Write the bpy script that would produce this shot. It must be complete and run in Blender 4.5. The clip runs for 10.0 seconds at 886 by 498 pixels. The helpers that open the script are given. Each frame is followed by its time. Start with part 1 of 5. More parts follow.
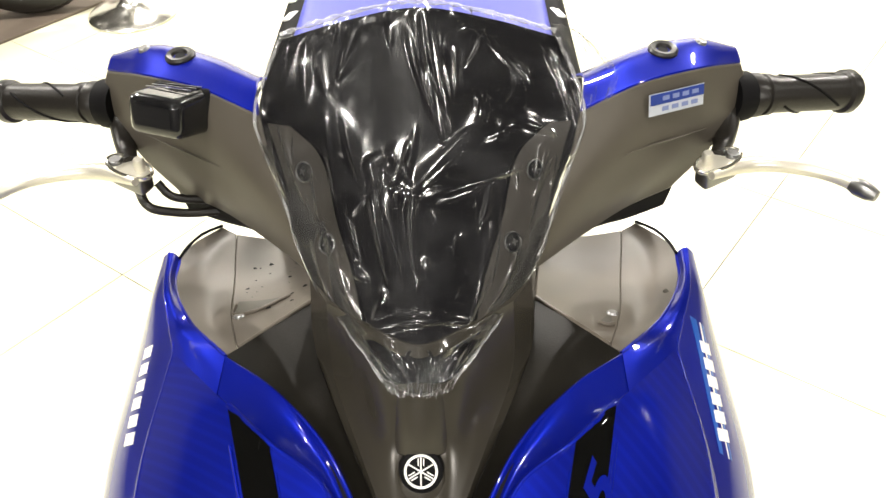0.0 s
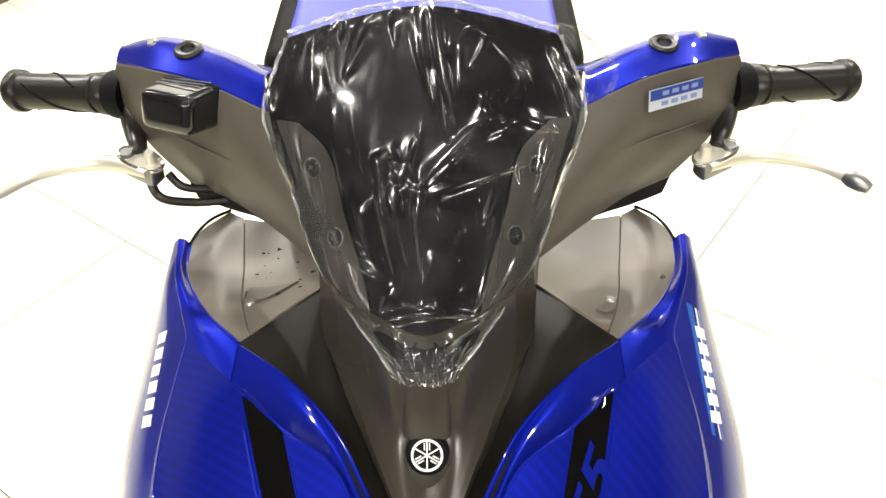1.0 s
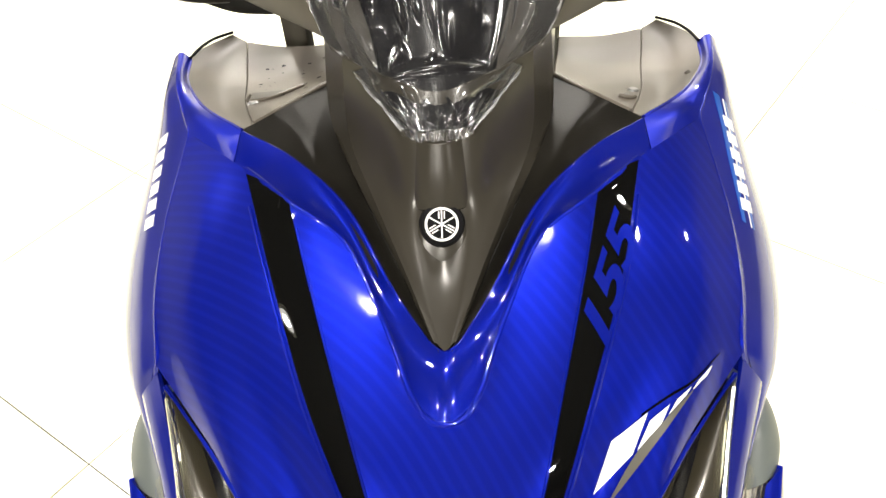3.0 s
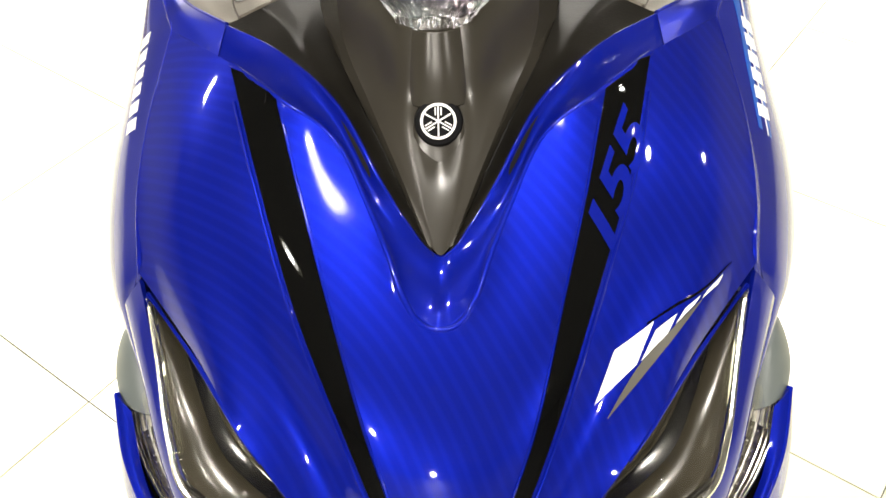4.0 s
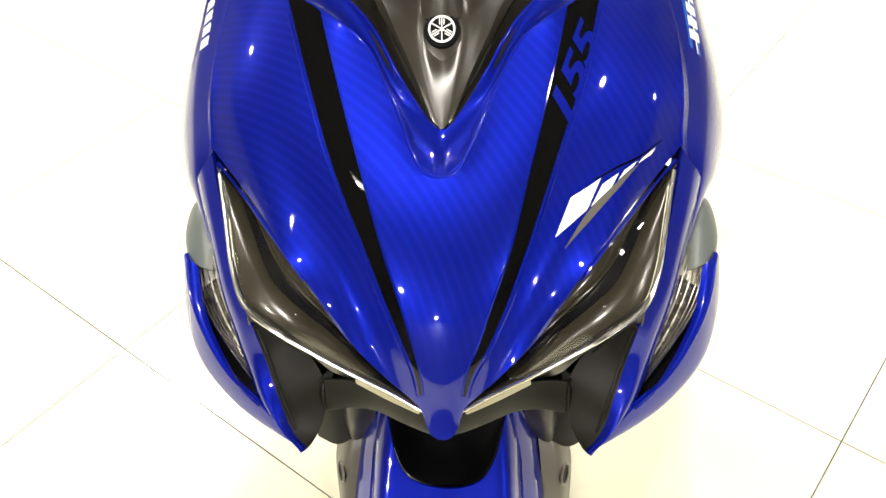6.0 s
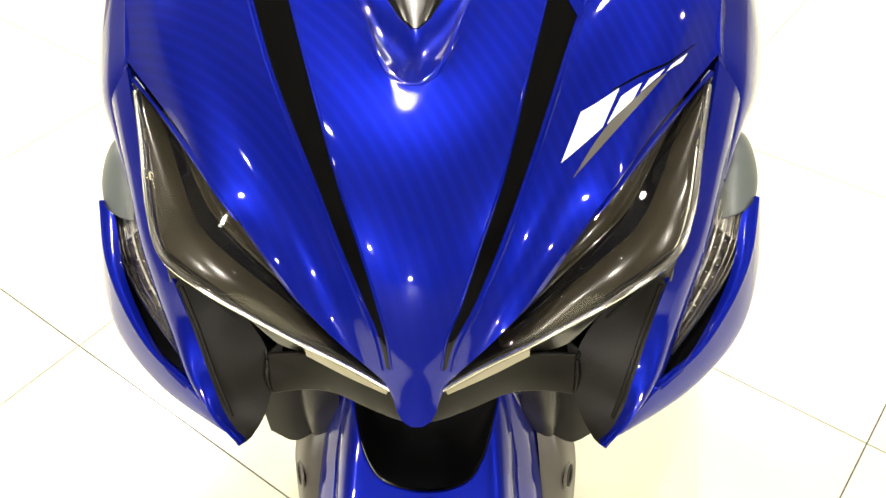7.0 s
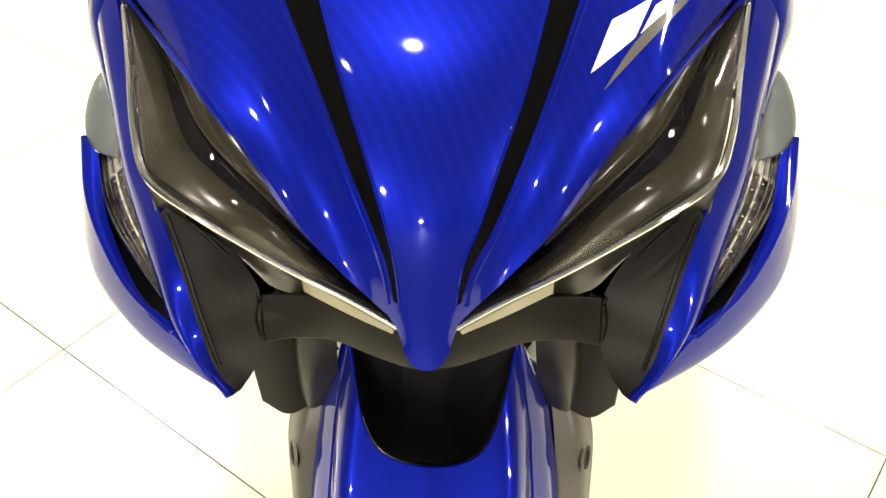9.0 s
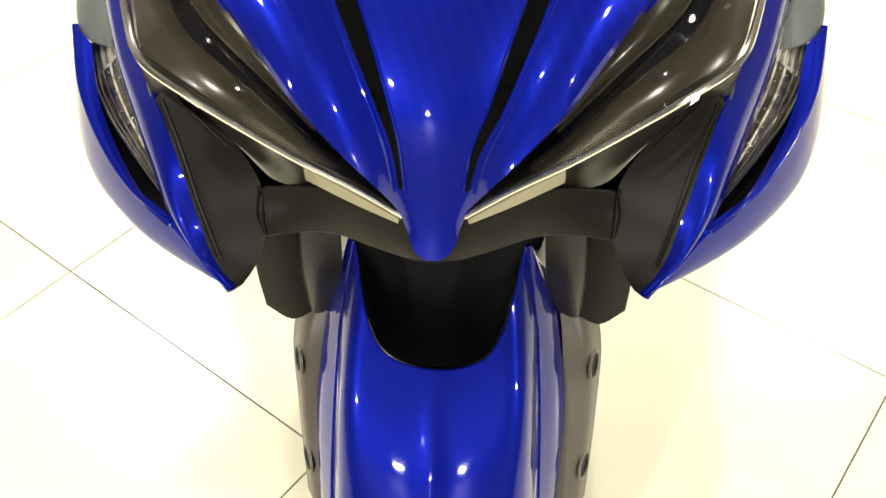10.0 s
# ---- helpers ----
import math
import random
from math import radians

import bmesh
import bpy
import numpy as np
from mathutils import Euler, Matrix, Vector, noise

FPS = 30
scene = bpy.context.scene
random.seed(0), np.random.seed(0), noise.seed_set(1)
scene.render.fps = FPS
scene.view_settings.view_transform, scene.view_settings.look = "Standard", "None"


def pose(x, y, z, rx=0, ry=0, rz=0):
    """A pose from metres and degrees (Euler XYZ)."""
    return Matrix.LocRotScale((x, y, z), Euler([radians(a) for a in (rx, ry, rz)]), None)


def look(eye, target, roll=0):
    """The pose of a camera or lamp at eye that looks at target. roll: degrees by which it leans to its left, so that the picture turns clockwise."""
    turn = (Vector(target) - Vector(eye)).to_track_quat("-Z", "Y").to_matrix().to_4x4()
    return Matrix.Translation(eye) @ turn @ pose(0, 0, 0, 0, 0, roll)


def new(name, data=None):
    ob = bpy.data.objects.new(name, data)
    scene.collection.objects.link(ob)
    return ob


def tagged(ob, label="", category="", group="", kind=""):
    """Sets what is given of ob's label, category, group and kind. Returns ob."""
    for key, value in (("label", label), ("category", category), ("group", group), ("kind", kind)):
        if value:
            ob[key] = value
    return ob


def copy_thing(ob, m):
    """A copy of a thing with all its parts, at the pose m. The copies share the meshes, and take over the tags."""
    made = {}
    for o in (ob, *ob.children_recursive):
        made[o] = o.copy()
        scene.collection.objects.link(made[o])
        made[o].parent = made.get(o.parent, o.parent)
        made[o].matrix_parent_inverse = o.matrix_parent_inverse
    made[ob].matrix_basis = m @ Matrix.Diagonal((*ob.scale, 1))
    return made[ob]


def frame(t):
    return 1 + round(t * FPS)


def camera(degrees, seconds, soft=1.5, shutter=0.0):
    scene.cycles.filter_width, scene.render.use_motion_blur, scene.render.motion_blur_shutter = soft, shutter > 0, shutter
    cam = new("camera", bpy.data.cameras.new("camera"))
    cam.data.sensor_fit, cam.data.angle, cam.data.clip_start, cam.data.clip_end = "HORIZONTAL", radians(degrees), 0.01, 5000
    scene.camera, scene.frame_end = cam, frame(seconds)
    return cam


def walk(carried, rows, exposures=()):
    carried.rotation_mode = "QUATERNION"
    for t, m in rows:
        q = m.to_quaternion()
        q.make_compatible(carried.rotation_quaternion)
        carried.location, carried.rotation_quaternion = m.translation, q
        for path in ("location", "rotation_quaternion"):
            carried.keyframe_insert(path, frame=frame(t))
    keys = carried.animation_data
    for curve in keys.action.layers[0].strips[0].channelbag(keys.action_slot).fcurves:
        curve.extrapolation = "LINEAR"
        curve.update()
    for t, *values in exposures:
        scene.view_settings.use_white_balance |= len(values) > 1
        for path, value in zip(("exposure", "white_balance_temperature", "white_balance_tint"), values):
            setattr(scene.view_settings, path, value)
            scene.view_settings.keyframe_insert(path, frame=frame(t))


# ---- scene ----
cam = camera(60.0, 10.0)
PATH = [
    (0, (0.021, 0.098, 1.415), (-0.003, 1.556, 0.046), -1.2),
    (0.5, (0.021, 0.108, 1.433), (-0.011, 1.519, 0.015), -1.3),
    (1, (0.018, 0.103, 1.444), (-0.006, 1.482, -0.004), -1.3),
    (1.5, (0.016, 0.085, 1.443), (-0.007, 1.432, -0.035), -1.4),
    (2, (0.023, 0.035, 1.395), (-0.034, 1.445, -0.023), -2.5),
    (2.5, (0.016, 0.026, 1.364), (-0.036, 1.402, -0.086), -2.9),
    (3, (0.014, 0.021, 1.329), (-0.043, 1.36, -0.156), -3.4),
    (4.5, (0.028, -0.003, 1.281), (-0.074, 1.234, -0.287), -3.5),
    (5, (0.044, -0.062, 1.295), (-0.092, 1.211, -0.242), -3.4),
    (5.5, (0.026, -0.145, 1.317), (-0.089, 1.163, -0.192), -3.7),
    (5.7, (0.028, -0.168, 1.331), (-0.079, 1.124, -0.192), -3.6),
    (6.8, (0.03, -0.132, 1.239), (-0.038, 1.19, -0.261), -2.7),
    (7, (0.033, -0.118, 1.195), (-0.038, 1.204, -0.304), -2.5),
    (7.5, (0.027, -0.118, 1.166), (-0.04, 1.228, -0.312), -1.8),
    (8, (0.02, -0.123, 1.154), (-0.039, 1.251, -0.298), -1.7),
    (8.5, (0.022, -0.13, 1.135), (-0.034, 1.266, -0.296), -1.9),
    (9, (0.021, -0.134, 1.117), (-0.039, 1.262, -0.314), -1.4),
    (9.5, (0.022, -0.135, 1.101), (-0.048, 1.236, -0.354), -1.3),
    (10, (0.021, -0.143, 1.087), (-0.057, 1.133, -0.451), -1.9),
]
walk(cam, [(t, look(eye, target, roll)) for t, eye, target, roll in PATH],
     [(0, 0.18, 6500, 10), (1.0, 0.23, 6500, 10), (2.0, 0.40, 6500, 10), (4.5, 0.44, 6500, 10), (5.5, 0.37, 6500, 10), (7.0, 0.38, 6650, 10), (8.5, 0.38, 6800, 10), (10.0, 0.24, 6700, 10)])

# ---- light ----
world = bpy.data.worlds.new("world")
scene.world = world
world.use_nodes = True
world.node_tree.nodes["Background"].inputs[0].default_value = (0.9, 0.92, 1.0, 1)
world.node_tree.nodes["Background"].inputs[1].default_value = 0.05
scene.view_settings.exposure = 0.0


# ---- materials ----
def material(name, color, rough=0.5, metal=0.0, coat=0.0, coat_rough=0.03, spec=0.5):
    m = bpy.data.materials.new(name)
    m.use_nodes = True
    b = m.node_tree.nodes["Principled BSDF"]
    b.inputs["Base Color"].default_value = (*color, 1)
    b.inputs["Roughness"].default_value = rough
    b.inputs["Metallic"].default_value = metal
    b.inputs["Coat Weight"].default_value = coat
    b.inputs["Coat Roughness"].default_value = coat_rough
    b.inputs["Specular IOR Level"].default_value = spec
    return m


def node(m, kind, **values):
    n = m.node_tree.nodes.new(kind)
    for k, v in values.items():
        n.inputs[k.replace("_", " ")].default_value = v
    return n


def wire(m, a, out, b, inp):
    m.node_tree.links.new(a.outputs[out], b.inputs[inp])


def ramp(m, source, out, stops):
    r = m.node_tree.nodes.new("ShaderNodeValToRGB")
    el = r.color_ramp.elements
    while len(el) < len(stops):
        el.new(0.5)
    for e, (p, c) in zip(el, stops):
        e.position, e.color = p, (*c, 1)
    wire(m, source, out, r, "Fac")
    return r


def grain(m, scale, strength, distance=0.001, detail=4.0):
    """Fine relief from noise at a real-world scale."""
    b = m.node_tree.nodes["Principled BSDF"]
    tc = node(m, "ShaderNodeTexCoord")
    n = node(m, "ShaderNodeTexNoise", Scale=scale, Detail=detail)
    bump = node(m, "ShaderNodeBump", Strength=strength, Distance=distance)
    wire(m, tc, "Object", n, "Vector")
    wire(m, n, "Fac", bump, "Height")
    wire(m, bump, "Normal", b, "Normal")
    return n


def mottle(m, scale, a, b, lo=0.35, hi=0.65):
    """Two close tones over the surface, in soft patches."""
    tc = node(m, "ShaderNodeTexCoord")
    n = node(m, "ShaderNodeTexNoise", Scale=scale, Detail=6.0)
    wire(m, tc, "Object", n, "Vector")
    r = ramp(m, n, "Fac", [(lo, a), (hi, b)])
    wire(m, r, "Color", m.node_tree.nodes["Principled BSDF"], "Base Color")
    return n


def rough_var(m, scale, lo, hi):
    tc = node(m, "ShaderNodeTexCoord")
    n = node(m, "ShaderNodeTexNoise", Scale=scale, Detail=5.0)
    wire(m, tc, "Object", n, "Vector")
    mr = node(m, "ShaderNodeMapRange")
    mr.inputs["To Min"].default_value, mr.inputs["To Max"].default_value = lo, hi
    wire(m, n, "Fac", mr, "Value")
    wire(m, mr, "Result", m.node_tree.nodes["Principled BSDF"], "Roughness")


BLUE = (0.003, 0.008, 0.20)
blue = material("blue_paint", BLUE, 0.36, 0.40, 1.0, 0.03, 0.0)
mottle(blue, 9.0, (0.0028, 0.0075, 0.20), (0.0034, 0.010, 0.235))

# blue paint with the faint slanting lines of a carbon-look film
carbon = material("blue_carbon", BLUE, 0.36, 0.40, 1.0, 0.03, 0.0)
tc = node(carbon, "ShaderNodeTexCoord")
mp = node(carbon, "ShaderNodeMapping")
mp.inputs["Location"].default_value = (0.24, -0.14, -0.79)
wire(carbon, tc, "Object", mp, "Vector")
wv = node(carbon, "ShaderNodeTexWave", Scale=42.0, Distortion=0.9, Detail=1.0)
wv.wave_type, wv.rings_direction = "RINGS", "SPHERICAL"
wv.inputs["Detail Scale"].default_value = 0.5
wire(carbon, mp, "Vector", wv, "Vector")
cr = ramp(carbon, wv, "Fac", [(0.35, (0.0030, 0.0078, 0.205)), (0.95, (0.0034, 0.0098, 0.236))])
sx = node(carbon, "ShaderNodeSeparateXYZ")
wire(carbon, tc, "Object", sx, "Vector")
ends = node(carbon, "ShaderNodeMapRange")
ends.inputs["From Min"].default_value, ends.inputs["From Max"].default_value = 0.800, 0.875
wire(carbon, sx, "Z", ends, "Value")
both_films = node(carbon, "ShaderNodeMix")
both_films.data_type = "RGBA"
both_films.inputs[6].default_value = (0.0032, 0.0088, 0.220, 1)
carbon.node_tree.links.new(ends.outputs["Result"], both_films.inputs[0])
carbon.node_tree.links.new(cr.outputs["Color"], both_films.inputs[7])
carbon.node_tree.links.new(both_films.outputs[2], carbon.node_tree.nodes["Principled BSDF"].inputs["Base Color"])

grey = material("grey_satin_plastic", (0.042, 0.037, 0.029), 0.42, 0.1, spec=0.38)
mottle(grey, 14.0, (0.063, 0.055, 0.044), (0.076, 0.067, 0.054))
grain(grey, 900.0, 0.12, 0.0004)
dark = material("dark_grain_plastic", (0.022, 0.020, 0.016), 0.42, spec=0.16)
mottle(dark, 18.0, (0.0065, 0.0058, 0.0045), (0.0105, 0.0093, 0.0072))
grain(dark, 700.0, 0.25, 0.0005)
grey_gloss = material("grey_gloss_plastic", (0.029, 0.026, 0.019), 0.27, 0.1, spec=0.45)
mottle(grey_gloss, 14.0, (0.030, 0.0265, 0.0205), (0.037, 0.033, 0.0255))
grain(grey_gloss, 900.0, 0.08, 0.0003)
tab_mat = material("grey_tab_plastic", (0.03, 0.027, 0.023), 0.3, spec=0.5)
mottle(tab_mat, 30.0, (0.026, 0.0235, 0.020), (0.044, 0.040, 0.035))
grain(tab_mat, 700.0, 0.2, 0.0005)
# the cover's grey plastic, lightened in colour to stand for light on the fork guards
lit_fork_plastic = material("lit_fork_guard_plastic", (0.07, 0.062, 0.05), 0.42)
mottle(lit_fork_plastic, 16.0, (0.082, 0.073, 0.058), (0.100, 0.090, 0.072))
grain(lit_fork_plastic, 900.0, 0.12, 0.0004)
pocket_mat = material("grey_pocket_plastic", (0.12, 0.108, 0.09), 0.40, spec=0.45)
mottle(pocket_mat, 12.0, (0.084, 0.071, 0.057), (0.102, 0.087, 0.070))
# darker pocket plastic, with the shade of the recesses put into its colour
slot_mat = material("shaded_slot_plastic", (0.05, 0.045, 0.037), 0.45)
mottle(slot_mat, 40.0, (0.044, 0.039, 0.032), (0.060, 0.054, 0.044))
grain(pocket_mat, 800.0, 0.2, 0.0005)
black = material("black_gloss", (0.006, 0.006, 0.007), 0.12, 0.0, 0.6)
rough_var(black, 30.0, 0.06, 0.2)
smoke = material("smoked_screen", (0.0065, 0.0063, 0.0075), 0.06, 0.0, 0.0, spec=0.3)
decal_black = material("black_film", (0.002, 0.002, 0.002), 0.5, 0.0, 0.8, 0.02, 0.0)
matt = material("matt_black", (0.0034, 0.0033, 0.0038), 0.6, spec=0.10)
grain(matt, 300.0, 0.2, 0.0005)
rubber = material("black_rubber", (0.010, 0.0085, 0.007), 0.34, spec=0.4)
grain(rubber, 500.0, 0.3, 0.0006)
chrome = material("bright_chrome", (0.90, 0.88, 0.82), 0.16, 1.0)
rough_var(chrome, 40.0, 0.12, 0.26)
silver = material("silver_alloy", (0.70, 0.67, 0.58), 0.34, 0.6)
grain(silver, 250.0, 0.15, 0.0004)
white_film = material("white_film", (0.85, 0.85, 0.83), 0.25, 0.0, 0.6)
beige = material("beige_film", (0.09, 0.084, 0.068), 0.3, 0.0, 0.6)
diffuser = material("cream_diffuser", (0.26, 0.235, 0.15), 0.35, 0.0, 0.5)
reflector = material("smoked_reflector", (0.05, 0.043, 0.03), 0.24, 0.0, 0.35, 0.08)
mottle(reflector, 25.0, (0.027, 0.0235, 0.0155), (0.040, 0.0345, 0.0235))
lower_gloss = material("brown_black_gloss", (0.012, 0.0105, 0.008), 0.36, 0.0, 0.15, 0.25)
rough_var(lower_gloss, 25.0, 0.30, 0.42)
pod_mat = material("pale_grey_plastic", (0.11, 0.125, 0.12), 0.38)
mottle(pod_mat, 20.0, (0.102, 0.117, 0.112), (0.118, 0.133, 0.128))
grain(pod_mat, 600.0, 0.15, 0.0004)
steel = material("dark_steel", (0.25, 0.25, 0.25), 0.35, 1.0)
sticker_blue = material("sticker_blue", (0.03, 0.06, 0.30), 0.25, 0.3, 0.5)
sticker_silver = material("sticker_silver", (0.62, 0.66, 0.74), 0.3, 0.4, 0.5)
seat_blue = material("blue_seat_vinyl", (0.05, 0.06, 0.42), 0.5)
grain(seat_blue, 350.0, 0.3, 0.0006)
mirror_plastic = material("bright_reflector", (0.30, 0.29, 0.26), 0.22, 0.15)
mottle(mirror_plastic, 160.0, (0.25, 0.24, 0.21), (0.80, 0.79, 0.75), 0.40, 0.58)
lamp_smoke = material("smoked_lamp_reflector", (0.10, 0.092, 0.07), 0.2, 0.5)
mottle(lamp_smoke, 140.0, (0.045, 0.040, 0.029), (0.20, 0.185, 0.145), 0.40, 0.62)
# cyan for the reflection streaks laid on the right flank
cyan = material("cyan_reflection", (0.004, 0.10, 0.50), 0.3, 0.3, 1.0)


def clear(name, tint, gloss_rough=0.02, strength=1.0, ior=1.45, thin=True):
    """A thin clear sheet: what lies behind shows through, and the skin shines."""
    m = bpy.data.materials.new(name)
    m.use_nodes = True
    nt = m.node_tree
    nt.nodes.remove(nt.nodes["Principled BSDF"])
    tr = nt.nodes.new("ShaderNodeBsdfTransparent")
    tr.inputs[0].default_value = (*tint, 1)
    gl = nt.nodes.new("ShaderNodeBsdfGlossy")
    gl.inputs["Color"].default_value = (strength, strength, strength, 1)
    gl.inputs["Roughness"].default_value = gloss_rough
    if thin:
        fr = nt.nodes.new("ShaderNodeFresnel")
        fr.inputs["IOR"].default_value = ior
    else:
        lw = nt.nodes.new("ShaderNodeLayerWeight")
        power = nt.nodes.new("ShaderNodeMath")
        power.operation, power.inputs[1].default_value = "POWER", 4.0
        fr = nt.nodes.new("ShaderNodeMath")
        fr.operation, fr.inputs[1].default_value, fr.inputs[2].default_value = "MULTIPLY_ADD", 0.9, 0.03
        nt.links.new(lw.outputs["Facing"], power.inputs[0])
        nt.links.new(power.outputs[0], fr.inputs[0])
    mix = nt.nodes.new("ShaderNodeMixShader")
    nt.links.new(fr.outputs[0], mix.inputs[0])
    nt.links.new(tr.outputs[0], mix.inputs[1])
    nt.links.new(gl.outputs[0], mix.inputs[2])
    nt.links.new(mix.outputs[0], nt.nodes["Material Output"].inputs["Surface"])
    return m


lens_mat = clear("clear_lens", (0.94, 0.93, 0.90), 0.02, 1.0, 1.5, False)
film_mat = clear("clear_wrap", (0.95, 0.95, 0.95), 0.15, 0.72, 1.42)
# the wrap is a little milky; the soft patches also imitate a grey ceiling sheen
nt = film_mat.node_tree
milk, share, cloud, lo_hi = nt.nodes.new("ShaderNodeBsdfDiffuse"), nt.nodes.new("ShaderNodeMixShader"), nt.nodes.new("ShaderNodeTexNoise"), nt.nodes.new("ShaderNodeMapRange")
milk.inputs[0].default_value = (0.85, 0.86, 0.90, 1)
cloud.inputs["Scale"].default_value = 7.0
lo_hi.inputs["From Min"].default_value, lo_hi.inputs["From Max"].default_value = 0.40, 0.65
lo_hi.inputs["To Min"].default_value, lo_hi.inputs["To Max"].default_value = 0.0008, 0.0065
last = nt.nodes["Material Output"].inputs["Surface"].links[0].from_socket
nt.links.new(cloud.outputs[0], lo_hi.inputs["Value"])
nt.links.new(lo_hi.outputs[0], share.inputs[0])
nt.links.new(last, share.inputs[1])
nt.links.new(milk.outputs[0], share.inputs[2])
nt.links.new(share.outputs[0], nt.nodes["Material Output"].inputs["Surface"])

tile_mat = material("cream_tile", (0.80, 0.78, 0.70), 0.22, 0.0)
mottle(tile_mat, 2.2, (0.62, 0.605, 0.45), (0.68, 0.665, 0.51))
joint_mat = material("grey_joint", (0.118, 0.117, 0.112), 0.8)
# wall tones are picked for what the paint and pockets reflect
white_mat = material("white_wall", (0.78, 0.77, 0.74), 0.6)
mottle(white_mat, 1.5, (0.76, 0.75, 0.72), (0.80, 0.79, 0.76))
side_wall_mat = material("side_wall_tone", (0.45, 0.44, 0.42), 0.6)
mottle(side_wall_mat, 1.5, (0.115, 0.11, 0.105), (0.14, 0.135, 0.13))
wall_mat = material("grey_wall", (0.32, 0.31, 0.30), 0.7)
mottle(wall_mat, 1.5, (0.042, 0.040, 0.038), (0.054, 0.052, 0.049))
ceiling_mat = material("dark_ceiling", (0.05, 0.05, 0.05), 0.8)
mottle(ceiling_mat, 1.0, (0.045, 0.045, 0.045), (0.06, 0.06, 0.06))


# ---- shaping helpers ----
from mathutils.bvhtree import BVHTree


def mesh_ob(name, bm, mat, parent=None, label="", smooth=40):
    me = bpy.data.meshes.new(name)
    bm.to_mesh(me)
    bm.free()
    ob = new(name, me)
    me.materials.append(mat)
    if smooth:
        me.polygons.foreach_set("use_smooth", [True] * len(me.polygons))
        me.set_sharp_from_angle(angle=radians(smooth))
    if parent:
        ob.parent = parent
    if label:
        ob["label"] = label
    return ob


def part(name, bm, mat, parent, label="", smooth=40):
    return mesh_ob(name, bm, mat, parent, label, smooth)


def thing(name, label, category, at=(0, 0, 0), group=""):
    ob = new(name)
    ob.location = at
    return tagged(ob, label, category, group)


def curve(points, n):
    """A smooth line through the points, n samples evenly along it."""
    p = np.array(points, float)
    if len(p) == 2:
        return p[0] + (p[1] - p[0]) * np.linspace(0, 1, n)[:, None]
    d = np.r_[0, np.cumsum(np.linalg.norm(np.diff(p, axis=0), axis=1) ** 0.75)]
    tan = np.gradient(p, d, axis=0)
    fine = []
    for i in range(len(p) - 1):
        h = d[i + 1] - d[i]
        s = np.linspace(0, 1, 24, endpoint=False)[:, None]
        fine.append((2 * s ** 3 - 3 * s ** 2 + 1) * p[i] + (s ** 3 - 2 * s ** 2 + s) * h * tan[i]
                    + (3 * s ** 2 - 2 * s ** 3) * p[i + 1] + (s ** 3 - s ** 2) * h * tan[i + 1])
    fine = np.vstack(fine + [p[-1:]])
    a = np.r_[0, np.cumsum(np.linalg.norm(np.diff(fine, axis=0), axis=1))]
    u = np.linspace(0, a[-1], n)
    return np.stack([np.interp(u, a, fine[:, k]) for k in range(3)], 1)


def loft(rows, nu, nv):
    """A grid of points, nv by nu, through smooth rows."""
    r = np.stack([curve(c, nu) for c in rows])
    return np.stack([curve(r[:, j], nv) for j in range(nu)], 1)


def faired(g, rounds=30):
    """Relaxes the bending of a grid, so that reflections run smooth; the rim stays."""
    g = g.copy()
    for k in range(rounds):
        a = np.zeros_like(g)
        a[1:-1, 1:-1] = g[:-2, 1:-1] + g[2:, 1:-1] + g[1:-1, :-2] + g[1:-1, 2:] - 4 * g[1:-1, 1:-1]
        g[1:-1, 1:-1] -= (a[:-2, 1:-1] + a[2:, 1:-1] + a[1:-1, :-2] + a[1:-1, 2:] - 4 * a[1:-1, 1:-1]) / 66
    return g


def both(half):
    """A row from the middle outward, carried over to the other side."""
    return [(-x, y, z) for x, y, z in half[:0:-1]] + list(half)


def flip(rows):
    return [[(-x, y, z) for x, y, z in r] for r in rows]


def grid_normals(g):
    du = np.gradient(g, axis=1)
    dv = np.gradient(g, axis=0)
    n = np.cross(du, dv)
    return n / np.maximum(np.linalg.norm(n, axis=2, keepdims=True), 1e-9)


def shell(g, thick, toward=(0, -0.6, 0.8)):
    """A closed panel: the grid is its outer face, the thickness lies behind it."""
    n = grid_normals(g)
    if (n * np.array(toward)).sum() < 0:
        n = -n
    back = g - n * thick
    bm = bmesh.new()
    nv, nu = g.shape[:2]
    f = [[bm.verts.new(g[i, j]) for j in range(nu)] for i in range(nv)]
    b = [[bm.verts.new(back[i, j]) for j in range(nu)] for i in range(nv)]
    for i in range(nv - 1):
        for j in range(nu - 1):
            bm.faces.new((f[i][j], f[i][j + 1], f[i + 1][j + 1], f[i + 1][j]))
            bm.faces.new((b[i][j], b[i + 1][j], b[i + 1][j + 1], b[i][j + 1]))
    for i in range(nv - 1):
        bm.faces.new((f[i][0], f[i + 1][0], b[i + 1][0], b[i][0]))
        bm.faces.new((f[i][-1], b[i][-1], b[i + 1][-1], f[i + 1][-1]))
    for j in range(nu - 1):
        bm.faces.new((f[0][j], b[0][j], b[0][j + 1], f[0][j + 1]))
        bm.faces.new((f[-1][j], f[-1][j + 1], b[-1][j + 1], b[-1][j]))
    bmesh.ops.remove_doubles(bm, verts=bm.verts, dist=1e-5)
    bmesh.ops.recalc_face_normals(bm, faces=bm.faces)
    return bm


